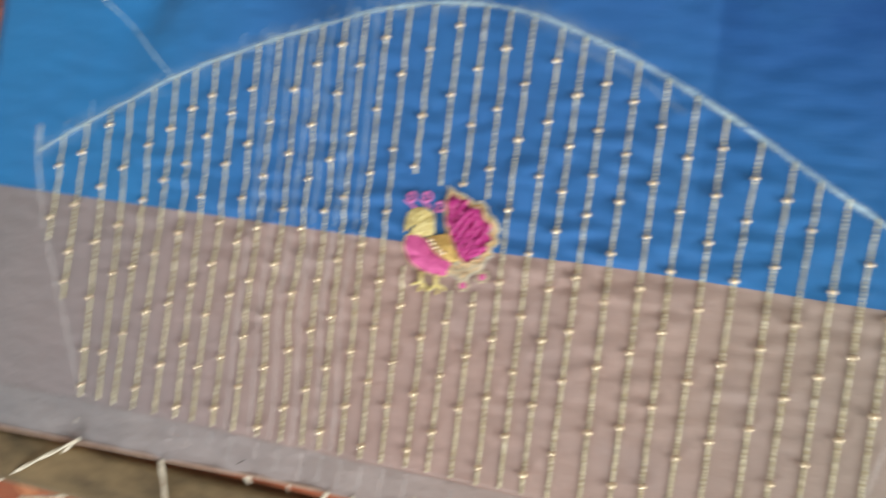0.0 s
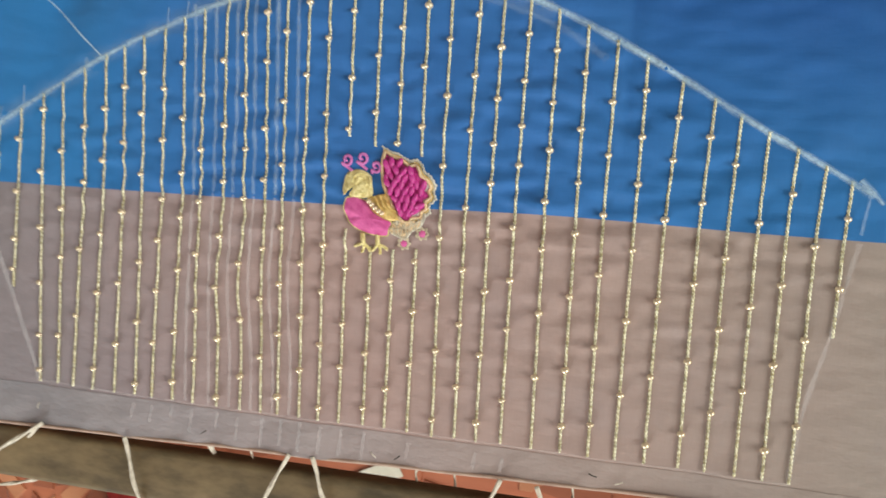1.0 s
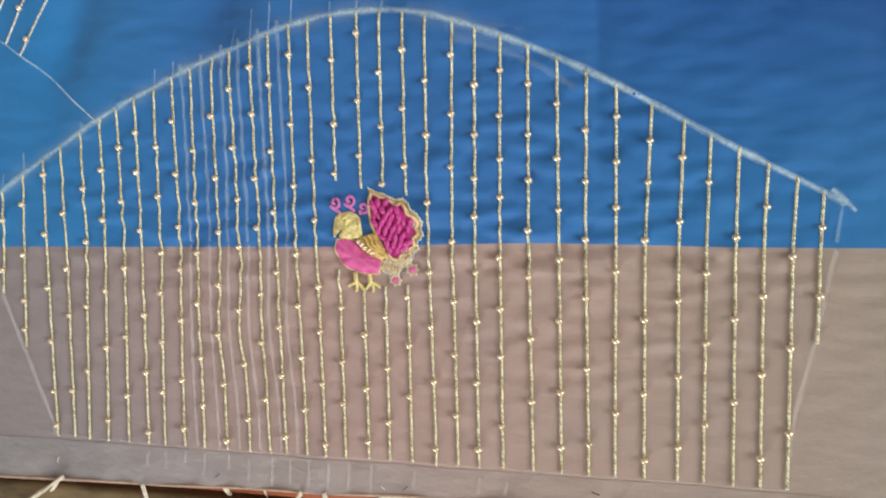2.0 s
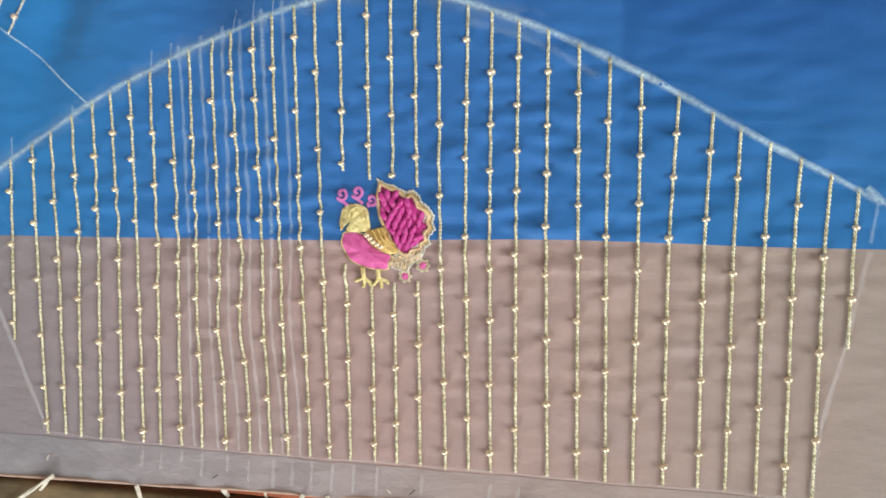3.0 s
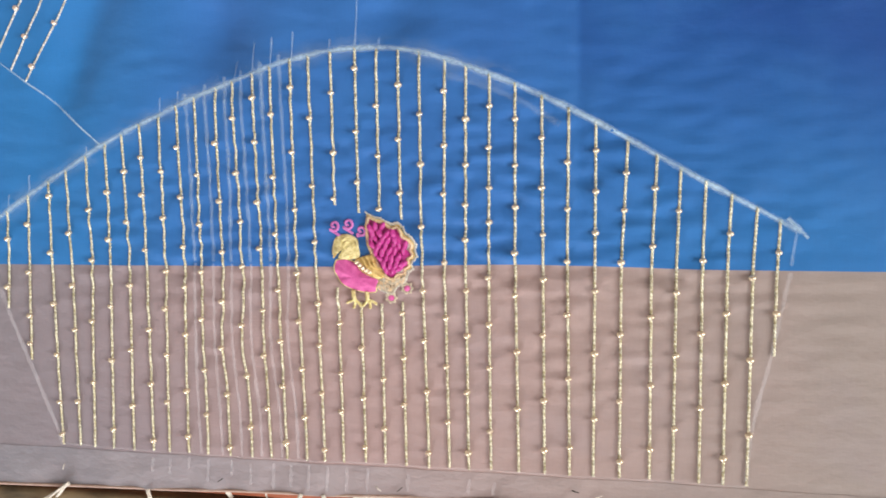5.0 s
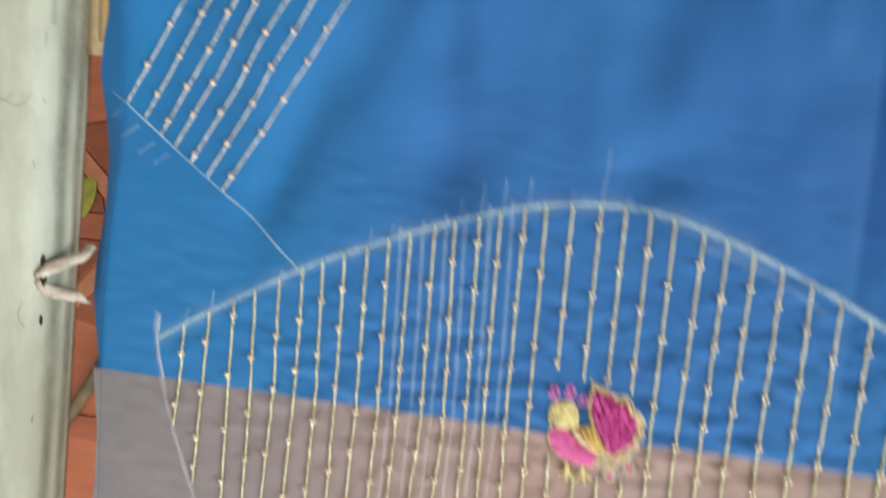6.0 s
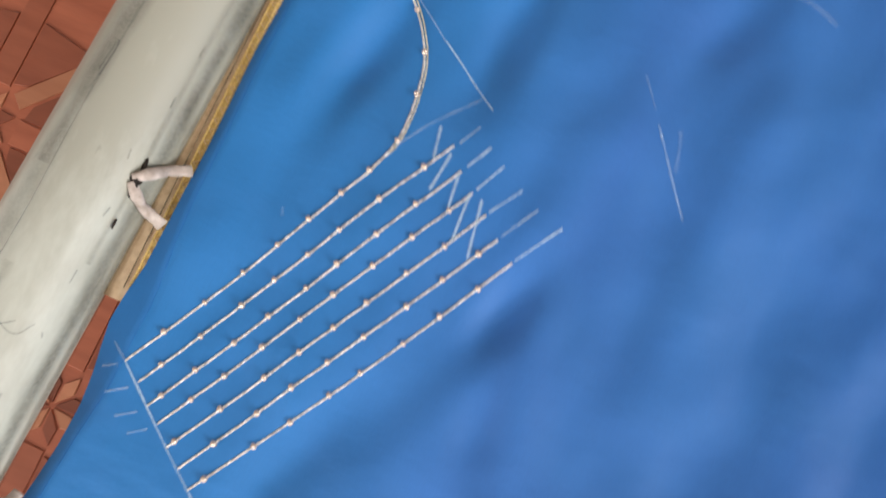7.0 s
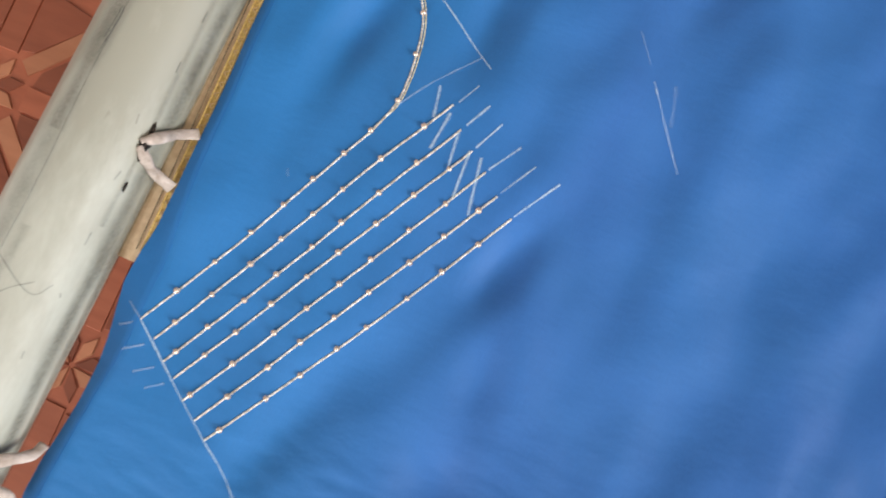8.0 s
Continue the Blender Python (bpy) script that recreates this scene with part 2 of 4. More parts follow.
NET = plain_material("cream_net", (0.48, 0.40, 0.30), (0.80, 0.70, 0.54), 0.7, 0.1, 900.0, 0.0004)
PLASTER = plain_material("wall_plaster", (0.42, 0.41, 0.38), (0.52, 0.50, 0.47), 0.9, 0.0, 3.0)
LEAFY = plain_material("yellow_green_leaf", (0.22, 0.24, 0.03), (0.42, 0.40, 0.07), 0.6, 0.0, 120.0)
PAPER = plain_material("off_white_paper", (0.62, 0.58, 0.48), (0.78, 0.74, 0.64), 0.8, 0.0, 90.0)
RED_RAG = plain_material("red_cloth", (0.24, 0.012, 0.014), (0.42, 0.03, 0.03), 0.85, 0.0, 200.0)


def painted_wood():
    """Cream oil paint on a round pole: brush streaks, grime patches, dark chips."""
    m, tree, bsdf = nodes_of("cream_paint")
    streak = noise_node(tree, 30.0, 5.0, 0.6, (1, 0.05, 1))
    grime = noise_node(tree, 16.0, 6.0, 0.68, (1, 0.35, 1))
    chips = noise_node(tree, 160.0, 2.0, 0.6, (1, 0.35, 1))
    base = ramp_node(tree, streak.outputs[0], [(0.3, (0.50, 0.53, 0.455)), (0.7, (0.655, 0.69, 0.60))]).outputs[0]
    dirty = ramp_node(tree, grime.outputs[0], [(0.34, (0, 0, 0)), (0.60, (0.95, 0.95, 0.95))]).outputs[0]
    col = mixed(tree, base, (0.36, 0.36, 0.29), dirty)
    worn = ramp_node(tree, chips.outputs[0], [(0.73, (0, 0, 0)), (0.80, (0.6, 0.6, 0.6))]).outputs[0]
    link(tree, mixed(tree, col, (0.10, 0.085, 0.06), worn), bsdf.inputs["Base Color"])
    bsdf.inputs["Roughness"].default_value = 0.5
    bumped(tree, bsdf, streak.outputs[0], 0.4, 0.0006)
    return m


def parquet_material(name, dark, light):
    """Glossy printed vinyl in brown-red wood tones, with a tint that differs from piece to piece."""
    m, tree, bsdf = nodes_of(name)
    grain = noise_node(tree, 55.0, 5.0, 0.6, (0.15, 1, 1))
    info = tree.nodes.new("ShaderNodeObjectInfo")
    shade = ramp_node(tree, info.outputs["Random"], [(0.0, (0.82, 0.80, 0.78)), (1.0, (1.15, 1.15, 1.15))]).outputs[0]
    base = ramp_node(tree, grain.outputs[0], [(0.3, dark), (0.7, light)]).outputs[0]
    link(tree, mixed(tree, base, shade, 1.0, "MULTIPLY"), bsdf.inputs["Base Color"])
    bsdf.inputs["Roughness"].default_value = 0.38
    bumped(tree, bsdf, grain.outputs[0], 0.2, 0.0004)
    return m


PAINT = painted_wood()
FLOOR = parquet_material("floor_red_brown", (0.32, 0.092, 0.045), (0.47, 0.148, 0.076))
FLOOR_LIGHT = parquet_material("floor_light_strip", (0.46, 0.180, 0.090), (0.60, 0.26, 0.135))
FLOOR_DARK = parquet_material("floor_dark_wedge", (0.215, 0.060, 0.030), (0.33, 0.100, 0.050))


# ---- building helpers ----
def mesh_object(name, bm, material, smooth=True):
    me = bpy.data.meshes.new(name)
    bm.to_mesh(me)
    bm.free()
    me.materials.append(material)
    if smooth:
        me.polygons.foreach_set("use_smooth", [True] * len(me.polygons))
    return new(name, me)


def part(name, bm, material, parent, label="", smooth=True):
    ob = mesh_object(name, bm, material, smooth)
    ob.parent = parent
    if label:
        tagged(ob, label)
    return ob


def empty(name, label, category, group=""):
    return tagged(new(name), label, category, group)


def box_bm(x0, x1, y0, y1, z0, z1, bevel=0.0, segments=2):
    bm = bmesh.new()
    bmesh.ops.create_cube(bm, size=1)
    bm.transform(Matrix.Translation(((x0 + x1) / 2, (y0 + y1) / 2, (z0 + z1) / 2)) @ Matrix.Diagonal((x1 - x0, y1 - y0, z1 - z0, 1)))
    if bevel:
        bmesh.ops.bevel(bm, geom=bm.edges[:], offset=bevel, segments=segments, affect="EDGES", profile=0.6)
    return bm


def smooth_path(points, step):
    """Points along a soft curve through the given ones, about step apart."""
    p = [Vector(q) for q in points]
    if len(p) == 2:
        n = max(1, int((p[1] - p[0]).length / step))
        return [p[0].lerp(p[1], k / n) for k in range(n + 1)]
    ext = [2 * p[0] - p[1], *p, 2 * p[-1] - p[-2]]
    out = []
    for a, b, c, d in zip(ext, ext[1:], ext[2:], ext[3:]):
        n = max(1, int((c - b).length / step))
        for k in range(n):
            t = k / n
            out.append(0.5 * ((2 * b) + (c - a) * t + (2 * a - 5 * b + 4 * c - d) * t * t + (3 * b - a - 3 * c + d) * t ** 3))
    out.append(p[-1])
    return out


def bell(v, at, wide):
    return math.exp(-((v - at) / wide) ** 2)


# slack folds of the blue field: place, half width, half length, depth, lean
HOLLOWS = ((-0.213, 0.275, 0.010, 0.040, 0.0036, 0.20), (-0.158, 0.308, 0.010, 0.038, 0.0048, 0.08), (-0.114, 0.200, 0.009, 0.027, 0.0036, 0.27), (-0.158, 0.124, 0.016, 0.030, 0.0026, 0.30),
           (-0.104, 0.104, 0.014, 0.020, 0.0036, -0.12), (-0.176, 0.090, 0.010, 0.026, 0.0020, 0.30), (-0.022, 0.107, 0.012, 0.013, 0.0026, 0.0), (-0.104, 0.155, 0.009, 0.040, 0.0016, -0.12),
           (-0.030, 0.170, 0.015, 0.035, 0.0018, -0.12), (-0.020, 0.245, 0.016, 0.040, 0.0024, -0.12), (-0.075, 0.345, 0.012, 0.030, 0.0022, 0.2))


def between(v, table):
    """A value read off a table of places, straight from one entry to the next."""
    for (a, p), (b, q) in zip(table, table[1:]):
        if v <= b:
            return p + (q - p) * min(1.0, max(0.0, (v - a) / (b - a)))
    return table[-1][1]


EDGE = ((-0.12, -0.263), (-0.10, -0.263), (-0.06, -0.2595), (-0.03, -0.2590), (-0.005, -0.2610), (0.015, -0.2635), (0.030, -0.2648), (0.047, -0.2637), (0.062, -0.2612), (0.075, -0.2595), (0.095, -0.2588),
        (0.108, -0.2600), (0.120, -0.2618), (0.131, -0.2628), (0.143, -0.2612), (0.158, -0.2588), (0.180, -0.2575), (0.205, -0.2570), (0.27, -0.2569), (0.6, -0.2569))
FOLD = ((-0.002, -0.2580), (0.041, -0.2563), (0.080, -0.2525), (0.110, -0.2490), (0.145, -0.2480), (0.190, -0.2505), (0.27, -0.2518), (0.6, -0.2530))


def edge_left(y):
    """The left edge of the cloth, pulled in scallops by the ties."""
    return between(y, EDGE) + 0.0006 * noise.noise((y * 40, 0, 0))


def fold_left(y):
    """Where the side hem was turned under."""
    return between(y, FOLD)


def cloth_z(x, y):
    """Height of the stretched cloth: slack hollows in the open blue field, fine puckers among the stitched rows."""
    top = min(1.0, max(0.0, (y - 0.085) / 0.05))
    z = 0.0042 * top * noise.noise((x * 26 + 3.1, y * 9 - 1.7, 0.3)) + 0.0020 * top * noise.noise((x * 48, y * 30 + 5, 1.9))
    z += 0.0012 * noise.noise((x * 7, y * 7, 4.0))
    for hx, hy, wide, tall, deep, lean in HOLLOWS:
        z -= 2.0 * deep * bell(x - lean * (y - hy), hx, 1.2 * wide) * bell(y, hy, tall)
    z += 0.0014 * bell(y, -0.108, 0.022) * noise.noise((x * 75, y * 8, 5.5))
    inside = bell(x, -0.04, 0.16) * bell(y, 0.0, 0.085) * (1.0 if y > 0 else 0.55 + 0.45 * bell(y, 0, 0.02))
    z += 0.0010 * inside * noise.noise((x * 46, y * 120, 2.2)) + 0.0014 * inside * noise.noise((x * 64 + y * 20, y * 230, 2.9)) + 0.0008 * inside * noise.noise((x * 90, y * 190, 6.1)) + 0.0008 * inside * noise.noise((x * 75 + y * 45, y * 130 - x * 55, 8.8)) + 0.00022 * inside * noise.noise((x * 260, y * 28, 7.7))
    z += 0.0014 * bell(x, 0.06, 0.10) * bell(y, 0.01, 0.07) * noise.noise((x * 60 - y * 30, y * 220, 3.3))
    z -= 0.0013 * math.exp(-abs(x - 0.058) / 0.005) * min(1.0, max(0.0, (y - 0.0) / 0.05))
    # storage crease: the panel to its right lies tilted up a little
    z += 0.030 * max(0.0, min(x, 0.20) - 0.058) * min(1.0, max(0.0, y / 0.08))
    if y > -0.002:
        fold = fold_left(y)
        roll = min(1.3, max(0.0, (fold - x) / (fold - between(y, EDGE))))
        z -= (0.0026 + 0.0022 * min(1.0, max(0.0, (0.145 - y) / 0.03))) * roll + 0.0006 * bell(x, fold, 0.0011)
    return H + z


def on_cloth(x, y, lift=0.0):
    """A place on the cloth from millimetres."""
    return Vector((x * MM, y * MM, cloth_z(x * MM, y * MM) + lift))


def tube_bm(points, radius, sides=8, taper=None, bm=None, closed=False):
    bm = bm or bmesh.new()
    rings = []
    n = len(points)
    for i, p in enumerate(points):
        a, b = points[max(i - 1, 0)], points[min(i + 1, n - 1)]
        d = (b - a).normalized()
        side = d.cross(Vector((0, 0, 1)))
        if side.length < 1e-4:
            side = d.cross(Vector((1, 0, 0)))
        side.normalize()
        up = side.cross(d)
        r = radius * (taper(i / max(n - 1, 1)) if taper else 1.0)
        rings.append([bm.verts.new(p + r * (math.cos(q) * side + math.sin(q) * up)) for q in (2 * math.pi * k / sides for k in range(sides))])
    for a, b in zip(rings, rings[1:]):
        for k in range(sides):
            bm.faces.new((a[k], a[(k + 1) % sides], b[(k + 1) % sides], b[k]))
    bm.faces.new(rings[0][::-1])
    bm.faces.new(rings[-1])
    return bm


def rope_bm(points, thick, pitch, plies=2, sides=5, bm=None, ply_size=0.52):
    """Plies twisted round one another along a path of closely spaced points."""
    bm = bm or bmesh.new()
    along = [0.0]
    for a, b in zip(points, points[1:]):
        along.append(along[-1] + (b - a).length)
    for ply in range(plies):
        line = []
        for i, p in enumerate(points):
            a, b = points[max(i - 1, 0)], points[min(i + 1, len(points) - 1)]
            d = (b - a).normalized()
            side = d.cross(Vector((0, 0, 1))).normalized()
            up = side.cross(d)
            q = 2 * math.pi * (along[i] / pitch + ply / plies)
            line.append(p + thick * (1.02 - ply_size) * (math.cos(q) * side + 0.7 * math.sin(q) * up))
        tube_bm(line, thick * ply_size, sides, None, bm)
    return bm


def ribbon_bm(points, width, jitter=0.0):
    """A flat strip along a path on the cloth, with u across it."""
    bm = bmesh.new()
    uv = bm.loops.layers.uv.new("UVMap")
    left, right = [], []
    for i, p in enumerate(points):
        a, b = points[max(i - 1, 0)], points[min(i + 1, len(points) - 1)]
        d = (b - a).normalized()
        side = d.cross(Vector((0, 0, 1))).normalized()
        w = width * 0.5 * (1 + jitter * noise.noise((p.x * 130, p.y * 130, 3.0)))
        l, r = p - side * w, p + side * w
        left.append(bm.verts.new((l.x, l.y, cloth_z(l.x, l.y) + p.z)))
        right.append(bm.verts.new((r.x, r.y, cloth_z(r.x, r.y) + p.z)))
    for i in range(len(points) - 1):
        f = bm.faces.new((left[i], right[i], right[i + 1], left[i + 1]))
        for loop, u in zip(f.loops, (0, 1, 1, 0)):
            loop[uv].uv = (u, 0.5)
    return bm


def chalk_line(points, width, material=None, lift=0.00042):
    """A chalk mark through points in millimetres, rubbed onto the cloth."""
    path = smooth_path([(x * MM, y * MM, 0.0) for x, y in points], 0.002)
    for p in path:
        p.z = lift
    return part("chalk_line", ribbon_bm(path, width * MM, 0.55), material or CHALK, fabric)


def pad_bm(points, height, swell=0.0008):
    """A padded patch with a rounded rim, from an outline in millimetres."""
    path = smooth_path([(x * MM, y * MM, 0) for x, y in [*points, points[0]]], 0.0006)[:-1]
    bm = bmesh.new()
    base = [bm.verts.new((p.x, p.y, cloth_z(p.x, p.y))) for p in path]
    mid = sum((v.co for v in base), Vector()) / len(base)
    rings = [base]
    for inset, lift in ((0.0, 0.5), (0.05, 0.85), (0.16, 1.0), (0.5, 1.0 + swell / height)):
        rings.append([bm.verts.new(v.co.lerp(mid, inset) + Vector((0, 0, height * lift))) for v in base])
    n = len(base)
    for a, b in zip(rings, rings[1:]):
        for k in range(n):
            bm.faces.new((a[k], a[(k + 1) % n], b[(k + 1) % n], b[k]))
    top = bm.verts.new(mid + Vector((0, 0, height + swell)))
    for k in range(n):
        bm.faces.new((rings[-1][k], rings[-1][(k + 1) % n], top))
    bmesh.ops.recalc_face_normals(bm, faces=bm.faces[:])
    return bm


def inside(x, y, outline):
    hit = False
    for (ax, ay), (bx, by) in zip(outline, outline[1:] + outline[:1]):
        if (ay > y) != (by > y) and x < (bx - ax) * (y - ay) / (by - ay) + ax:
            hit = not hit
    return hit


# ---- room ----
def slab(name, x0, x1, y0, y1, z0, z1, material, label, category):
    return tagged(mesh_object(name, box_bm(x0, x1, y0, y1, z0, z1), material, False), label, category, kind="structure")


R = 2.4
floor = slab("floor", -R, R, -R, R, -0.05, 0.0, FLOOR, "red-brown printed wood-pattern floor", "floor")
slab("ceiling", -R - 0.12, R + 0.12, -R - 0.12, R + 0.12, 2.5, 2.6, PLASTER, "plain pale grey plaster ceiling", "ceiling")
slab("wall_west", -R - 0.12, -R, -R - 0.12, R + 0.12, -0.05, 2.5, PLASTER, "plain pale grey plaster wall", "wall")
slab("wall_north", -R, R, R, R + 0.12, -0.05, 2.5, PLASTER, "plain pale grey plaster wall", "wall")


def wall_with_opening(name, along_x, at, lo, hi, sill, head):
    """A wall with one rectangular opening cut through it."""
    bm = bmesh.new()
    t0, t1 = (at, at + 0.12) if at > 0 else (at - 0.12, at)
    for a0, a1, z0, z1 in ((-R, lo, -0.05, 2.5), (hi, R, -0.05, 2.5), (lo, hi, -0.05, sill), (lo, hi, head, 2.5)):
        piece = box_bm(a0, a1, t0, t1, z0, z1) if along_x else box_bm(t0, t1, a0, a1, z0, z1)
        me = bpy.data.meshes.new("piece")
        piece.to_mesh(me)
        piece.free()
        bm.from_mesh(me)
        bpy.data.meshes.remove(me)
    return tagged(mesh_object(name, bm, PLASTER, False), "plain pale grey plaster wall with an opening", "wall", kind="structure")


wall_with_opening("wall_east", False, R, -1.28, 0.48, 0.88, 2.22)
# south opening is unseen, added to hold the fill lamp
wall_with_opening("wall_south", True, -R, -1.4, -0.4, 0.0, 2.12)


# ---- embroidery frame ----
frame_thing = empty("embroidery_frame", "embroidery frame of cream-painted round poles and dark brown slats", "frame")


def pole(x, y0, y1):
    bm = bmesh.new()
    rows, sides = 120, 40
    grid = []
    for i in range(rows + 1):
        y = y0 + (y1 - y0) * i / rows
        ring = []
        for k in range(sides):
            q = 2 * math.pi * k / sides
            r = 0.0269 * (1 + 0.012 * noise.noise((math.cos(q) * 2, math.sin(q) * 2, y * 9)))
            r -= 0.0016 * bell(q, 2.45, 0.22)
            ring.append(bm.verts.new((x + 0.045 * (y - 0.19) + r * math.cos(q), y, H + 0.003 + r * math.sin(q))))
        grid.append(ring)
    for a, b in zip(grid, grid[1:]):
        for k in range(sides):
            bm.faces.new((a[k], b[k], b[(k + 1) % sides], a[(k + 1) % sides]))
    bm.faces.new(grid[0])
    bm.faces.new(grid[-1][::-1])
    bmesh.ops.recalc_face_normals(bm, faces=bm.faces[:])
    return part("frame_pole", bm, PAINT, frame_thing, "round pole in grimy cream paint with chipped spots")


pole_left = pole(-0.2944, -0.42, 0.78)
pole(0.62, -0.42, 0.78)


def pole_top(y, q):
    """A place on the painted pole at an angle q from its inner side."""
    return Vector((-0.2944 + 0.045 * (y - 0.19) + 0.0274 * math.cos(q), y, H + 0.003 + 0.0274 * math.sin(q)))


def scribble(turns):
    bm = bmesh.new()
    uv = bm.loops.layers.uv.new("UVMap")
    path = smooth_path([(y, q, 0) for y, q in turns], 0.006)
    for a, b in zip(path, path[1:]):
        d = Vector((b.x - a.x, (b.y - a.y) * 0.028)).normalized() * 0.00055
        quad = [pole_top(a.x - d.y, a.y + d.x / 0.028), pole_top(a.x + d.y, a.y - d.x / 0.028),
                pole_top(b.x + d.y, b.y - d.x / 0.028), pole_top(b.x - d.y, b.y + d.x / 0.028)]
        f = bm.faces.new([bm.verts.new(p) for p in quad])
        for loop, u in zip(f.loops, (0, 1, 1, 0)):
            loop[uv].uv = (u, 0.5)
    return part("pencil_scribble", bm, PENCIL, pole_left, "faint grey pencil scribble")


def grime_shade_strip(y0, y1, q, wide, material, wander):
    """A rubbed dark streak along the pole, ragged in width; for grime and for shade painted on the inner side."""
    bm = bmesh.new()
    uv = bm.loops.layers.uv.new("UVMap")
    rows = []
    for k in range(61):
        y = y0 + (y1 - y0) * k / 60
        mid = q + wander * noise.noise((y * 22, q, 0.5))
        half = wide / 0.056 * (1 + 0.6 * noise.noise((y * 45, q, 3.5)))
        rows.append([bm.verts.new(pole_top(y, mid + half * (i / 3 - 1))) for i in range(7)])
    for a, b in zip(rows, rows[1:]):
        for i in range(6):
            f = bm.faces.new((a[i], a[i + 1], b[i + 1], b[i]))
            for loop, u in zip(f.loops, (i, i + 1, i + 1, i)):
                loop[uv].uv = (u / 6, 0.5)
    return part("grime_streak", bm, material, pole_left, "dark streak on the paint, rubbed grime and painted shade")


# shade of the pole's inner side, with some grime, painted as three strips
grime_shade_strip(-0.10, 0.56, 0.22, 0.013, GRIME_SHADE, 0.04)
grime_shade_strip(-0.10, 0.56, -0.14, 0.013, GRIME_SHADE, 0.05)
grime_shade_strip(-0.10, 0.56, -0.48, 0.013, GRIME_SHADE, 0.05)
grime_shade_strip(0.15, 0.42, 0.50, 0.004, GRIME_FAINT, 0.06)
grime_shade_strip(0.10, 0.56, 1.80, 0.014, GRIME_FAINT, 0.06)
grime_shade_strip(0.18, 0.32, 1.76, 0.012, GRIME_FAINT, 0.10)
grime_shade_strip(-0.10, 0.14, 1.55, 0.006, GRIME_FAINT, 0.25)
scribble([(0.128, 2.2), (0.126, 1.7), (0.115, 1.0), (0.121, 0.75)])
scribble([(0.120, 1.0), (0.112, 1.35), (0.098, 1.62), (0.086, 1.6), (0.084, 1.4), (0.092, 1.3), (0.094, 1.45), (0.088, 1.5)])
scribble([(0.12, 1.67), (0.16, 1.64), (0.21, 1.68), (0.28, 1.63), (0.36, 1.66), (0.45, 1.64)])
scribble([(0.215, 1.72), (0.232, 1.66), (0.236, 1.70), (0.222, 1.74)])
scribble([(0.03, 0.75), (0.024, 0.8), (0.018, 0.7)])
smudge_dice = random.Random(3)
for k in range(11):
    y, q = 0.09 + 0.026 * k + smudge_dice.uniform(-0.003, 0.003), smudge_dice.uniform(0.55, 0.78)
    scribble([(y, q), (y + smudge_dice.uniform(0.002, 0.006), q + smudge_dice.uniform(-0.05, 0.05))])


def slat(y0, y1, top):
    bm = box_bm(-0.42, 0.72, y0, y1, top - 0.011, top, 0.0028, 3)
    return part("frame_slat", bm, WOOD_DARK, frame_thing, "weathered dark brown wooden slat")


slat(-0.1410, -0.1168, H - 0.0005)
slat(0.600, 0.625, H - 0.0005)
for bx in (-0.3, 0.62):
    for by in (-0.36, 0.72):
        block = mesh_object("support_block", box_bm(bx - 0.06, bx + 0.06, by - 0.04, by + 0.04, 0.0, H - 0.0235, 0.004), WOOD_DARK, False)
        tagged(block, "brown wooden block under the frame pole", "block", "blocks under the frame")


# ---- fabric ----
fabric = empty("embroidered_fabric", "blue and beige cotton with gold beaded embroidery stretched in a frame", "fabric")


def edge_bottom(x):
    return -0.1072 + 0.033 * x + 0.0006 * noise.noise((x * 25, 0, 5))


def sheet_bm(y_low, y_high, x_right, nx, ny, lift=0.0, x_left=None, thick=0.0006):
    bm = bmesh.new()
    rows = []
    for j in range(ny + 1):
        v = j / ny
        row = []
        for i in range(nx + 1):
            u = i / nx
            y = y_low(0.0) + (y_high - y_low(0.0)) * v
            x0 = (x_left or edge_left)(y)
            x = x0 + ((x_right(y) if callable(x_right) else x_right) - x0) * u
            y = y_low(x) + (y_high - y_low(x)) * v
            row.append(bm.verts.new((x, y, cloth_z(x, y) + lift)))
        rows.append(row)
    for a, b in zip(rows, rows[1:]):
        for i in range(nx):
            bm.faces.new((a[i], a[i + 1], b[i + 1], b[i]))
    rim = [*rows[0], *[r[-1] for r in rows[1:]], *rows[-1][-2::-1], *[r[0] for r in rows[-2:0:-1]]]
    under = [bm.verts.new(v.co - Vector((0, 0, thick))) for v in rim]
    rim = [bm.verts.new(v.co) for v in rim]
    n = len(rim)
    for k in range(n):
        bm.faces.new((rim[k], under[k], under[(k + 1) % n], rim[(k + 1) % n]))
    return bm


def seam_y(x):
    return -0.0022 + 0.0016 * bell(x, 0.03, 0.06)


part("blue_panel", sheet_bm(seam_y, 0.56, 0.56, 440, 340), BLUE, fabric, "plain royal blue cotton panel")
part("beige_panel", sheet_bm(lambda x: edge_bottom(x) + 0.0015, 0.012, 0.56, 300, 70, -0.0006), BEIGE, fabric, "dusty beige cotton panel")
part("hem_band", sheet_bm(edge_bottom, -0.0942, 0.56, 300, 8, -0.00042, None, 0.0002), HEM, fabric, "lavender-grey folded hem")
hem_edge = [Vector((x, edge_bottom(x), H - 0.0004)) for x in (-0.258 + 0.004 * k for k in range(200))]
part("hem_edge", tube_bm(hem_edge, 0.0008, 6), HEM_RAW, fabric, "peach-coloured raw hem edge")


part("side_hem", sheet_bm(lambda x: -0.0015, 0.56, fold_left, 8, 260, 0.0003, None, 0.0003), BLUE_SHADED, fabric, "folded blue side hem")
part("side_hem_lower", sheet_bm(lambda x: -0.112, -0.0028, -0.2575, 3, 50, -0.0003, None, 0.0002), HEM, fabric)

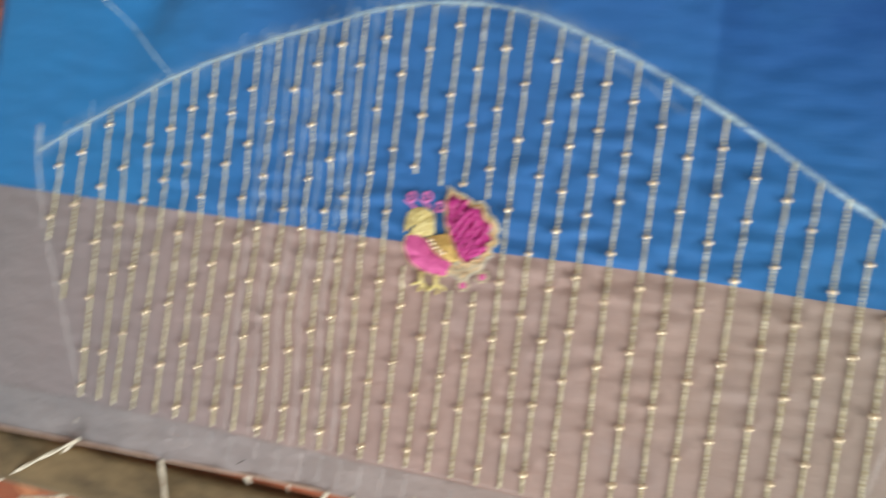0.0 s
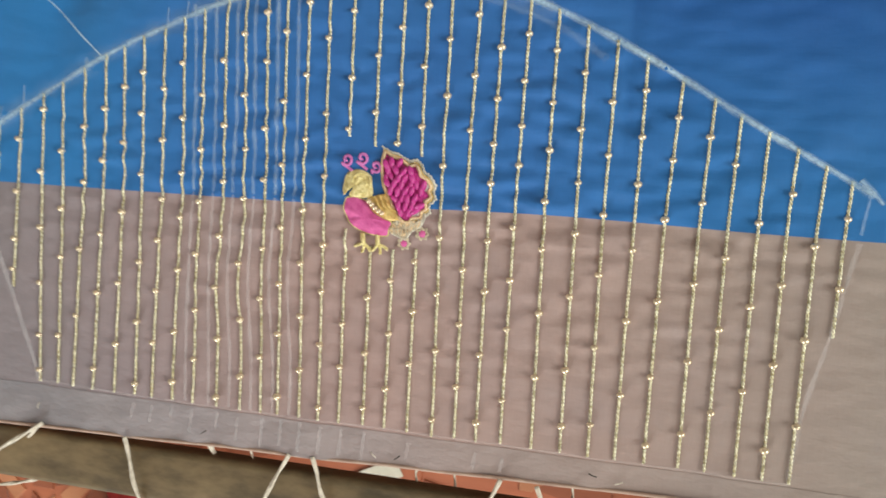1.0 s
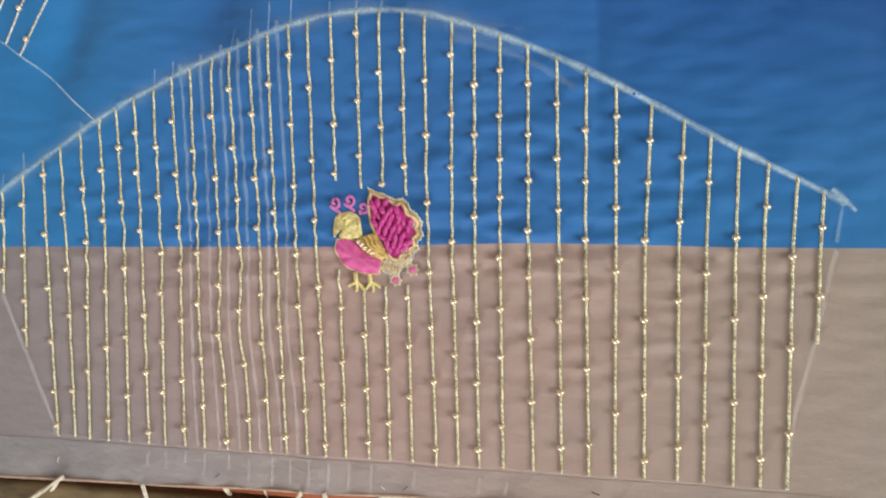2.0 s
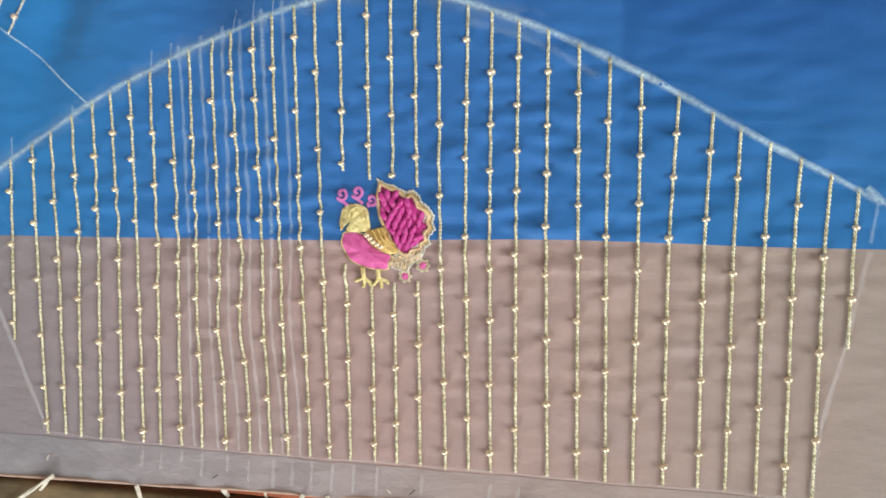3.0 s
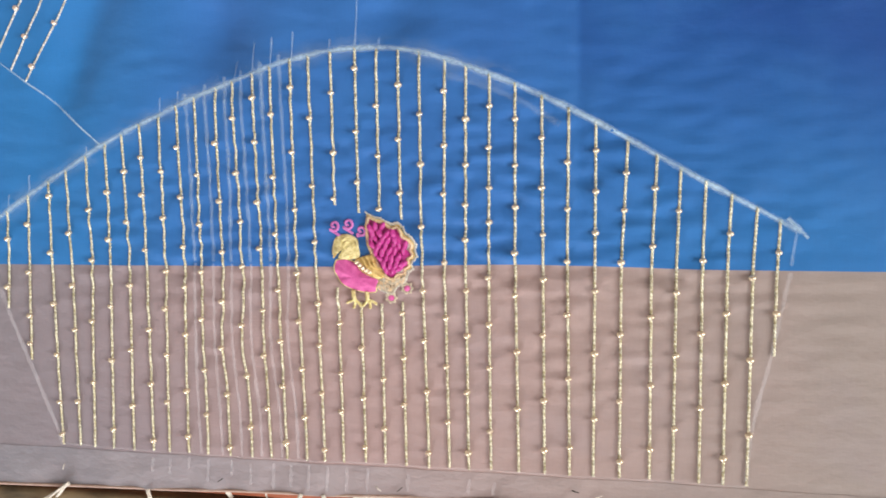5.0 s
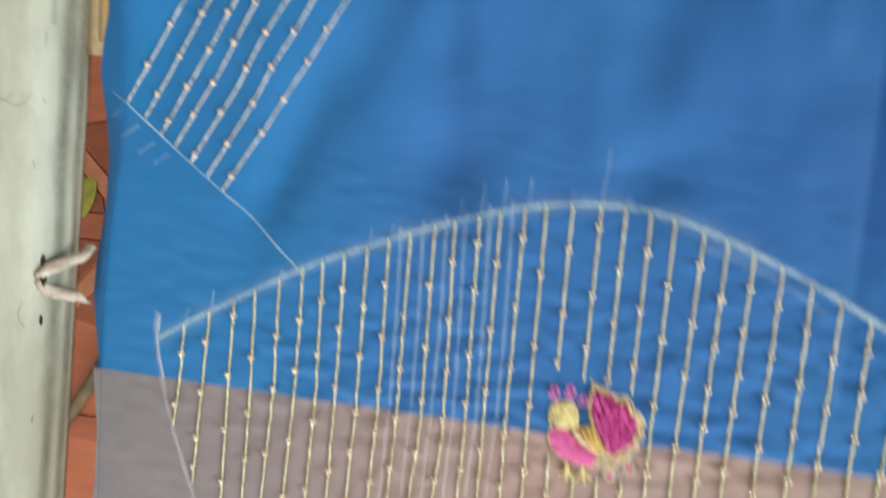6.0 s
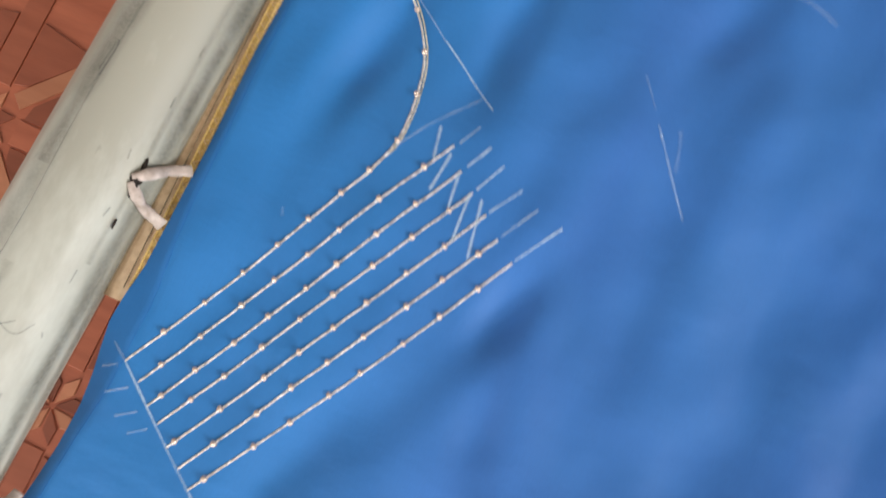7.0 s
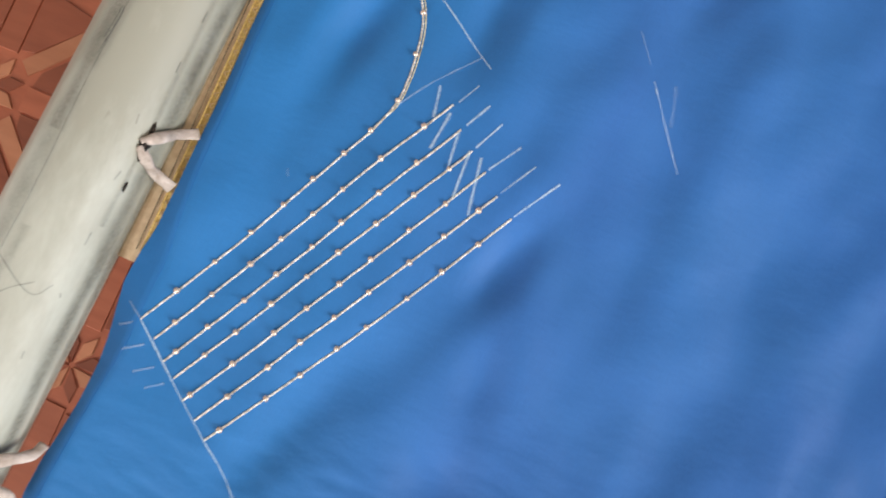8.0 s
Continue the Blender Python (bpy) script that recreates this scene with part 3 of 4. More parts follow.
# gold border lying between the cloth and the painted pole
ribbon = part("border_ribbon", box_bm(-0.2728, -0.2545, 0.140, 0.56, H - 0.0042, H - 0.0036), RIBBON, fabric, "cream ribbon along the selvedge")
part("brocade_stripe", box_bm(-0.2612, -0.2552, 0.147, 0.56, H - 0.0035, H - 0.0029), BRAID, ribbon, "gold brocade stripe")
for side, thick, stuff in ((-0.2634, 0.0004, WOOD_DARK), (-0.2611, 0.0006, BRAID), (-0.2581, 0.0008, BRAID)):
    line = [Vector((side, 0.146 + 0.0008 * k, H - 0.0027)) for k in range(360)]
    part("braid_cord", rope_bm(line, thick, 0.0034, 2, 4), stuff, ribbon)
zig = [Vector((-0.2585 + 0.0019 * (1 if k % 2 else -1), 0.149 + 0.0026 * k, H - 0.0025)) for k in range(150)]
part("braid_zigzag", tube_bm(zig, 0.0003, 4), RIBBON, ribbon)


# ---- chalk drawing ----
ARC = [(-229, 15.2), (-203, 31), (-160, 55), (-132, 67), (-104, 78.2), (-67, 89.2), (-38, 92.8), (-9, 90), (31, 75.4), (65, 58.6), (108, 33.6), (137, 17.6), (144, 13.6)]


def arc_y(x):
    for (ax, ay), (bx, by) in zip(ARC, ARC[1:]):
        if ax <= x <= bx:
            return ay + (by - ay) * (x - ax) / (bx - ax)
    return 20.0


chalk_line(ARC[:9], 13.0, CHALK_BARE, 0.00030)
chalk_line(ARC, 3.8)
chalk_line([(-229, 28), (-229, 15), (-223.5, -11), (-218, -29), (-207, -58), (-197.5, -84), (-196, -92)], 4.0, CHALK_CREAM)
chalk_line([(-227.5, 27), (-228.5, 15), (-225, -2)], 2.4)
chalk_line([(147, 11), (139, 19)], 3.0)
chalk_line([(142.7, 15.4), (141, 0)], 1.8, CHALK_FAINT)
chalk_line([(141, -3), (139, -12), (134, -39), (129, -61), (127, -76), (126, -91)], 3.0, CHALK_CREAM)
chalk_line([(-196, -91.5), (-120, -93), (-20, -92.5), (60, -93), (126, -93)], 1.0, CHALK_DUST)
chalk_line([(-160, 52), (-163, 54.6), (-176, 65.4), (-190, 77.6), (-199.5, 84.4), (-215.5, 95.8), (-231, 107.2), (-247.4, 119.6)], 1.5)
chalk_line([(-248, 120), (-256, 124.5)], 1.8, CHALK_FAINT)
for x, tall in ((-215, 8), (-203, 10), (-171, 5), (-132, 8), (-123, 7), (-95, 9), (-86, 14), (-77, 13), (-67, 12), (-50, 6), (-38, 22), (-28, 5)):
    chalk_line([(x + 0.4, arc_y(x) - 1), (x + 1.0 + tall * 0.04, arc_y(x) + tall)], 1.4, CHALK_FAINT)
chalk_line([(2, 80), (18, 75), (34, 68), (50, 58)], 4.5, CHALK_BARE)


# ---- beaded strands ----
def bead_mesh(material, squash, size):
    bm = bmesh.new()
    bmesh.ops.create_uvsphere(bm, u_segments=12, v_segments=8, radius=1.0)
    for v in bm.verts:
        r = math.hypot(v.co.x, v.co.y)
        v.co.z *= squash if r > 0.4 else squash * 0.92
    bm.transform(Matrix.Rotation(radians(90), 4, "X") @ Matrix.Scale(size, 4))
    me = bpy.data.meshes.new("bead")
    bm.to_mesh(me)
    bm.free()
    me.materials.append(material)
    me.polygons.foreach_set("use_smooth", [True] * len(me.polygons))
    return me


BEAD = bead_mesh(PEARL, 0.82, 0.00160)
BEAD_ROUND = bead_mesh(PEARL_ROSE, 0.90, 0.00146)
bead_dice = random.Random(5)


def strand(path, beads, thick=0.00060, thread=None, bead_shape=None):
    """One row of twisted gold thread along a path on the cloth (mm), with beads at the given distances along it."""
    line = smooth_path([(x, y, 0) for x, y in path], 0.4)
    placed, far, dots = [], 0.0, []
    want = sorted(beads)
    for i, p in enumerate(line):
        if i:
            far += (p - line[i - 1]).length
        wob = 0.12 * noise.noise((p.x * 0.09, p.y * 0.16, 9.0)) + 0.05 * noise.noise((p.x * 0.3, p.y * 0.8, 2.0))
        placed.append(on_cloth(p.x + wob, p.y, 0.00010))
        while want and far >= want[0]:
            before = line[max(i - 2, 0)]
            dots.append((on_cloth(p.x + wob, p.y, 0.0009), math.atan2(p.y - before.y, p.x - before.x)))
            want.pop(0)
    row = part("zari_strand", rope_bm(placed, thick, thick * 4.4, 2, 6, None, 0.46), thread or ZARI_PALE, fabric)
    for where, turn in dots:
        bead = new("bead", bead_shape or BEAD_ROUND)
        s = bead_dice.uniform(0.90, 1.10)
        bead.matrix_world = Matrix.LocRotScale(where + Vector((bead_dice.uniform(-0.3, 0.3) * MM, 0, 0)),
                                               Euler((bead_dice.uniform(-0.3, 0.3), 0, turn - math.pi / 2 + bead_dice.uniform(-0.25, 0.25))), (s, s * bead_dice.uniform(0.9, 1.05), s))
        bead.parent = row
    return row


sleeve_count = 0


def sleeve_strand(x_top, x_seam, x_foot, *bead_heights, foot=None, gap=None):
    """A row from the chalk arc down across the seam to the hem line; its beads by their height over the seam."""
    global sleeve_count
    sleeve_count += 1
    low = foot if foot is not None else -92.6 + 1.0 * noise.noise((x_foot * 0.3, 0, 0))
    high = arc_y(x_top) + 0.5
    pull = -2.6 * bell(sleeve_count, 12.6, 1.5)

    def x_at(y):
        x = x_seam + (x_top - x_seam) * y / high if y > 0 else x_seam + (x_foot - x_seam) * y / low
        return x + pull * bell(y, -38, 15)

    spans = [(high, low)] if gap is None else [(high, gap[0]), (gap[1], low)]
    for a, b in spans:
        n = max(2, int((a - b) / 12))
        path = [(x_at(a + (b - a) * k / n), a + (b - a) * k / n) for k in range(n + 1)]
        strand(path, [a - y for y in bead_heights if b < y < a], 0.00068, ZARI, BEAD)
    return x_at


sleeve_strand(-215.7, -216.6, -219.5, 10.5, -13.0, foot=-24)
sleeve_strand(-203.4, -205.5, -208.7, 17.6, -5.9, -27.6, -41.1, foot=-49.5)
sleeve_strand(-191.8, -193.0, -195.0, 31.2, 3.7, -21.0, -46.4, -70.2, -86.4)
sleeve_strand(-182.2, -182.2, -185.1, 13.3, -12.1, -33.6, -69.5)
sleeve_strand(-171.1, -171.3, -177.2, 24.7, 0.2, -29.3, -59.4)
sleeve_strand(-160.4, -161.4, -166.7, 32.4, 10.1, -21.7, -48.1, -82.6)
sleeve_strand(-151.8, -151.6, -155.7, 41.9, 18.3, -11.4, -42.8, -70.2)
sleeve_strand(-142.0, -142.7, -145.0, 48.4, 31.0, 5.3, -32.6, -58.9, -86.8)
sleeve_strand(-132.2, -132.9, -136.9, 41.8, 20.6, -4.8, -22.1, -44.6, -67.6)
sleeve_strand(-123.1, -123.2, -126.9, 52.6, 30.0, 6.9, -11.8, -34.2, -61.5, -84.1)
sleeve_strand(-114.1, -114.7, -116.5, 40.0, 17.2, -4.2, -27.0, -51.0, -72.9)
sleeve_strand(-104.0, -104.0, -105.4, 54.1, 27.9, 4.6, -18.2, -40.6, -62.7, -88.3)
sleeve_strand(-95.8, -94.2, -94.0, 65.0, 40.3, 18.3, -1.8, -29.3, -53.5, -78.0)
sleeve_strand(-85.8, -85.0, -84.6, 73.9, 54.0, 27.3, 6.3, -22.3, -43.5, -68.2)
sleeve_strand(-77.1, -77.4, -76.6, 66.1, 38.4, 12.9, -12.6, -36.2, -57.5, -84.3)
sleeve_strand(-67.4, -68.2, -66.6, 77.5, 49.3, 23.7, -4.9, -27.0, -49.0, -71.8)
sleeve_strand(-59.0, -58.9, -58.0, 63.9, 34.1, 9.3, -18.5, -37.6, -60.1, -86.6)
sleeve_strand(-48.7, -49.0, -49.0, 74.5, 48.6, 28.5, -27.4, -50.2, -68.5, gap=(25.5, -11.5))
sleeve_strand(-37.6, -38.2, -38.5, 84.6, 57.6, 35.6, -38.2, -61.5, -84.6, gap=(22, -18))
sleeve_strand(-28.1, -28.6, -29.3, 68.5, 46.8, 24.1, -30.8, -52.3, -75.2, gap=(22.5, -18.5))
sleeve_strand(-18.5, -19.1, -19.5, 76.9, 53.8, 30.9, -22.2, -42.5, -63.9, gap=(19, -17.5))
sleeve_strand(-9.2, -10.0, -8.9, 64.2, 43.2, 15.9, -12.0, -34.5, -57.5, -85.4)
sleeve_strand(1.9, -0.1, 0.4, 73.7, 50.9, 30.1, 0.6, -23.9, -45.7, -70.8)
sleeve_strand(10.9, 9.3, 9.1, 61.4, 42.3, 25.6, 10.3, -11.9, -31.7, -56.7, -84.3)
sleeve_strand(20.9, 19.3, 19.0, 66.5, 49.6, 32.6, 17.8, -5.7, -26.2, -45.5, -74.1)
sleeve_strand(31.5, 30.7, 31.3, 60.9, 41.7, 24.2, 4.9, -13.5, -38.4, -63.7)
sleeve_strand(42.5, 42.5, 42.6, 52.9, 32.4, 12.5, -6.3, -30.4, -59.3, -81.7)
sleeve_strand(53.5, 52.7, 53.4, 42.6, 23.3, 1.4, -21.5, -49.4, -79.5)
sleeve_strand(64.5, 64.1, 63.5, 47.5, 30.7, 13.3, -11.1, -37.9, -66.8)
sleeve_strand(77.4, 74.9, 74.5, 37.9, 22.6, 0.9, -29.5, -58.4, -84.8)
sleeve_strand(88.9, 87.1, 87.0, 31.7, 7.7, -21.8, -50.9, -78.5)
sleeve_strand(98.2, 97.0, 96.6, 22.5, -11.5, -37.8, -69.2)
sleeve_strand(108.0, 107.2, 107.2, 1.8, -28.3, -59.9)
sleeve_strand(117.9, 116.9, 116.8, 13.0, -19.7, -48.9, -80.6)
sleeve_strand(127.7, 126.7, 126.2, -4.7, -38.6, -70.4)
sleeve_strand(136.5, 135.9, 135.4, 5.5, -19.5, foot=-37)

# pale chalk guide rows beside some of the strands, and rub marks on the hem
for x_top, x_seam, x_foot in ((-109, -108.5, -110), (-99.5, -99.5, -100), (-91.5, -90, -90), (-81.5, -80.5, -80), (-72.5, -72, -72), (-118.5, -118, -121)):
    chalk_line([(x_top, arc_y(x_top) + 4), (x_top + 0.8, 45), (x_seam, 0)], 2.8, CHALK_FAINT)
    chalk_line([(x_seam, -1), (x_seam - 1.6, -38), (x_foot + 0.8, -70), (x_foot + 1, -92)], 2.4, CHALK_CREAM)
for x, y0, y1 in ((-146, -96, -103), (-137, -96, -104), (-127, -95, -101), (-117, -95, -106), (-105, -95, -103), (-95, -96, -107), (-84, -95, -108), (-75, -95, -106), (-66, -94, -107), (-57, -95, -107), (-48, -95, -107), (-38, -95, -108), (-19, -97, -105), (9, -97, -104), (20, -98, -104)):
    chalk_line([(x + 0.5, y0), (x - 0.6, y1)], 2.6, CHALK_DUST, 0.00042)
for x, y, turn in ((66, -101.5, 0.4), (56, -99.5, -0.3), (-33, -104, -0.8), (-23, -104, 0.7), (-196, -104, 1.2), (-111, -105, 0.6)):
    dx, dy = 1.6 * math.cos(turn), 1.6 * math.sin(turn)
    stitch = [on_cloth(x - dx, y - dy, 0.0006), on_cloth(x, y, 0.0012), on_cloth(x + dx, y + dy, 0.0006)]
    part("basting_stitch", tube_bm(stitch, 0.00022, 5), COTTON if turn in (0.4, -0.8, 1.2) else NAIL, fabric)

# the second motif: slanting rows on the upper sleeve piece
strand([(-247.4, 119.5), (-218.4, 172.1), (-194.7, 218.3), (-187.6, 232.4), (-182.2, 248.6), (-183.4, 270.2), (-188.5, 288.8), (-200.3, 306.4), (-214, 320), (-226, 330)],
       [19.8, 40.0, 60.1, 78.7, 95.4, 112.0, 127.5, 144.9, 166.8, 186.0, 207.0, 226.0])
strand([(-238.4, 114.2), (-196.4, 189.8), (-159.9, 256.3)], [11.5, 31.1, 52.2, 69.4, 86.5, 103.2, 123.9, 146.8])
strand([(-230.6, 107.1), (-190.7, 177.3), (-152.5, 247.4)], [7.1, 24.3, 43.1, 61.3, 80.7, 96.5, 116.9, 137.0])
strand([(-223.2, 102.6), (-179.1, 179.5), (-144.4, 240.7)], [16.7, 32.5, 52.6, 71.4, 88.6, 108.1, 127.9, 146.5])
strand([(-215.5, 95.7), (-173.6, 167.1), (-135.6, 234.7)], [4.4, 26.4, 48.2, 65.9, 82.8, 100.0, 120.0, 138.7])
strand([(-207.3, 90.4), (-160.8, 168.7), (-127.3, 227.2)], [17.4, 38.3, 56.2, 73.5, 91.1, 112.4, 130.6, 148.5])
strand([(-199.8, 84.8), (-155.6, 155.3), (-118.1, 220.8)], [8.0, 31.1, 48.4, 67.4, 83.2, 103.6, 122.0, 141.1])
strand([(-188.0, 230.2), (-184.6, 239.2), (-181.0, 249.3), (-182.1, 270.5), (-187.2, 289.2), (-199.1, 307.1), (-212.9, 321.0), (-224.9, 331.0)], [], 0.00040, ZARI)
chalk_line([(-182, 246), (-172, 262), (-157, 280.5)], 1.5, CHALK_FAINT)
chalk_line([(-182.1, 297.5), (-167, 287.5), (-151, 276.5)], 1.4)
chalk_line([(-214, 321), (-182, 297)], 1.2, CHALK_FAINT)
for a, b in (((-158, 258), (-152.8, 267.8)), ((-151, 250), (-144.8, 261.3)), ((-143.5, 242.5), (-136.9, 256)), ((-135, 236), (-126, 250)), ((-126.5, 229), (-117, 244.6)), ((-117.5, 222), (-105, 241.6))):
    chalk_line([a, b], 1.6)
for a, b in (((-168.3, 262), (-165.4, 248)), ((-159.4, 252.5), (-161.3, 235)), ((-152.9, 246), (-151, 229)), ((-145.3, 240.5), (-144.2, 219)), ((-139.7, 239.5), (-135.5, 215))):
    chalk_line([a, b], 2.2)
for a, b in (((-250, 117), (-257, 113)), ((-241, 110.5), (-250, 104.5)), ((-233, 103.5), (-241, 98)), ((-226, 99), (-233, 94))):
    chalk_line([a, b], 1.7, CHALK_FAINT)
chalk_line([(-86, 296), (-83.2, 292.4), (-62.5, 264)], 1.5, CHALK_FAINT)
chalk_line([(-84.2, 293.6), (-82.6, 291.4)], 1.6)
chalk_line([(-99, 314), (-90, 302)], 1.6, CHALK_BARE)
chalk_line([(-77, 298), (-74.5, 290), (-72.5, 281)], 2.8, CHALK_BARE)
chalk_line([(-68, 370), (-50, 368), (-36, 364)], 3.0, CHALK_BARE)
chalk_line([(-215, 204), (-213.5, 200.5)], 2.4, CHALK_BARE)


# ---- peacock motif ----
def mo(x, y):
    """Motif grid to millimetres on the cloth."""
    return (x - 597) * 0.2305 - 48.7, (441 - y) * 0.2185 - 0.8


def outline(*pts):
    return [mo(x, y) for x, y in pts]


def cord(name, pts, thick, material, parent, lift=0.0005, twist=True, pitch=0.0018):
    path = [on_cloth(p.x, p.y, lift) for p in smooth_path([(x, y, 0) for x, y in pts], 0.25)]
    return part(name, rope_bm(path, thick, pitch, 2, 5) if twist else tube_bm(path, thick, 6), material, parent)


BODY = outline((596, 432), (612, 430), (632, 437), (645, 455), (665, 466), (680, 472), (676, 486), (672, 497), (650, 497), (625, 492), (605, 480), (594, 462), (592, 445))
peacock = part("peacock_motif", pad_bm(BODY, 0.0011), PINK, fabric, "pink, magenta and gold embroidered peacock")
cord("body_outline", [*BODY, BODY[0]], 0.00042, YELLOW, peacock)
HEAD = outline((589, 400), (594, 388), (606, 381), (622, 380), (637, 390), (641, 408), (639, 429), (606, 430), (601, 424), (609, 412), (605, 404), (598, 412), (592, 426), (588, 414))
head = part("peacock_head", pad_bm(HEAD, 0.0010, 0.0005), YELLOW, peacock, "yellow-gold satin-stitched head")
for k, r in ((0, 16), (1, 9)):
    ring = [mo(622 + r * math.cos(a / 10), 404 + r * 1.15 * math.sin(a / 10)) for a in range(-38, 22, 3)]
    cord("head_stitch", ring, 0.00034, YELLOW, peacock, 0.0013)
cord("beak", outline((605, 404), (599, 414), (592, 427)), 0.0005, AMBER, peacock, 0.0011)
for cx, cy, ex, ey in ((594, 362, 604, 383), (622, 358, 630, 379), (647, 372, 640, 386)):
    coil = [mo(cx + (2.0 + 0.80 * a) * math.cos(1.2 + a * 0.62), cy + (2.0 + 0.80 * a) * math.sin(1.2 + a * 0.62)) for a in range(13)]
    cord("crest_curl", [*coil, mo(ex, ey)], 0.00074, VIOLET, peacock, 0.0005)

WING = outline((664, 346), (680, 356), (690, 359), (700, 367), (708, 372), (717, 369), (724, 378), (727, 387), (736, 392), (743, 403), (739, 412), (744, 421), (736, 430),
               (739, 441), (730, 447), (728, 457), (716, 459), (711, 466), (700, 465), (690, 454), (680, 435), (669, 410), (662, 385))
wing = part("peacock_wing", pad_bm(WING, 0.0007, 0.0004), MAGENTA, peacock, "magenta wing of raised bullion knots")
wing_mid = (sum(p[0] for p in WING) / len(WING), sum(p[1] for p in WING) / len(WING))


def grown(pts, mid, by):
    out = []
    for x, y in pts:
        d = math.hypot(x - mid[0], y - mid[1])
        out.append((x + (x - mid[0]) / d * by, y + (y - mid[1]) / d * by))
    return out


cord("wing_outline", (lambda g: [*g, g[0]])(grown(WING, wing_mid, 0.6)), 0.00072, PEACH, peacock, 0.0008, True, 0.0014)
cord("wing_inner_cord", (lambda g: [*g, g[0]])(grown(WING, wing_mid, 1.55)), 0.00034, AMBER, peacock, 0.0005)
fringe = []
for k, (p, q) in enumerate(zip(WING[:19], WING[1:20])):
    for j in range(4):
        x, y = p[0] + (q[0] - p[0]) * j / 4, p[1] + (q[1] - p[1]) * j / 4
        fringe += grown([(x, y)], wing_mid, 2.4 if (k * 4 + j) % 2 else 3.1)
cord("wing_silver_fringe", fringe, 0.00042, SILVER, peacock, 0.0006)
rim_outer = grown(WING[:20], wing_mid, 2.9)
part("wing_gauze", pad_bm([*rim_outer, *WING[20:]], 0.0003, 0.0001), GAUZE, peacock, "pale gauze rim behind the wing")
dice = random.Random(11)
knot_bm = bmesh.new()
bmesh.ops.create_uvsphere(knot_bm, u_segments=10, v_segments=6, radius=1.0, matrix=Matrix.Diagonal((0.00250, 0.00125, 0.0014, 1)))
first_knot = part("bullion_knot", knot_bm, MAGENTA, peacock)
KNOT = first_knot.data
spots = []
for row in range(10):
    for col in range(8):
        gx, gy = 660 + col * 12.5 + (row % 2) * 6 + dice.uniform(-2, 2), 354 + row * 12.0 + dice.uniform(-2, 2)
        x, y = mo(gx, gy)
        if inside(x, y, grown(WING, wing_mid, -1.0)):
            aim = math.atan2(y - mo(700, 475)[1], x - mo(700, 475)[0]) + dice.uniform(-0.6, 0.6)
            spots.append(Matrix.Translation(on_cloth(x, y, 0.0013 + dice.uniform(0, 0.0004))) @ Matrix.Rotation(aim, 4, "Z"))
for n, spot in enumerate(spots):
    knot = first_knot if n == 0 else new("bullion_knot", KNOT)
    knot.matrix_world = spot
    knot.parent = peacock
BACK = outline((633, 432), (646, 426), (668, 421), (677, 433), (685, 450), (694, 465), (680, 469), (660, 463), (645, 453))
part("golden_back", pad_bm(BACK, 0.0012, 0.0003), AMBER, peacock, "amber-gold stitched back")
for a, b in (((646, 427), (688, 466)), ((656, 424), (690, 460)), ((666, 422), (688, 452))):
    cord("back_stitch", outline(a, ((a[0] + b[0]) / 2 - 4, (a[1] + b[1]) / 2 + 4), b), 0.0005, AMBER, peacock, 0.0016)
for x, y in ((638, 436), (644, 441), (650, 447), (657, 452), (663, 456)):
    pearl = new("pearl", BEAD)
    px, py = mo(x, y)
    pearl.matrix_world = Matrix.Translation(on_cloth(px, py, 0.0020)) @ Matrix.Scale(0.78, 4)
    pearl.parent = peacock
TAIL = outline((676, 479), (690, 469), (712, 470), (738, 452), (733, 474), (717, 486), (706, 500), (690, 496), (680, 490))
part("tail_net", pad_bm(TAIL, 0.0005, 0.0002), NET, peacock, "cream net tail")
cord("tail_outline", [*TAIL, TAIL[0]], 0.0004, SILVER, peacock)
cord("tail_stitch", outline((678, 488), (686, 478), (696, 482), (700, 494), (712, 484), (724, 474)), 0.0004, PEACH, peacock, 0.0008)
for lift, stuff, pts in ((0.0009, PEACH, ((682, 492), (684, 474), (692, 490), (696, 472), (704, 494), (708, 472), (714, 484), (720, 466), (726, 478), (734, 458))),
                         (0.0010, NET, ((688, 470), (696, 496), (702, 474), (710, 492), (716, 468), (722, 482), (729, 462))),
                         (0.0011, NET, ((679, 482), (690, 484), (700, 480), (712, 478), (724, 470), (733, 464)))):
    cord("tail_netting", outline(*pts), 0.00036, stuff, peacock, lift)
for cx, cy in ((735, 489), (703, 509)):
    disc = [mo(cx + 7 * math.cos(a), cy + 7 * math.sin(a)) for a in (2 * math.pi * k / 12 for k in range(12))]
    part("tail_dot", pad_bm(disc, 0.0007, 0.0004), PINK, peacock)
    rim = [mo(cx + (9 + 2.4 * math.cos(7 * a)) * math.cos(a), cy + (9 + 2.4 * math.cos(7 * a)) * math.sin(a)) for a in (2 * math.pi * k / 28 for k in range(29))]
    cord("tail_dot_rim", rim, 0.00055, NET, peacock)
for hip, ankle, toes in (((627, 496), (631, 514), ((614, 521), (627, 532), (642, 529))), ((656, 497), (657, 514), ((645, 528), (661, 532), (674, 523)))):
    cord("leg", outline(hip, ankle), 0.0011, YELLOW, peacock, 0.0007)
    for toe in toes:
        cord("toe", outline(ankle, ((ankle[0] + toe[0]) / 2 + 1, (ankle[1] + toe[1]) / 2 - 1), toe), 0.00075, YELLOW, peacock, 0.0006)


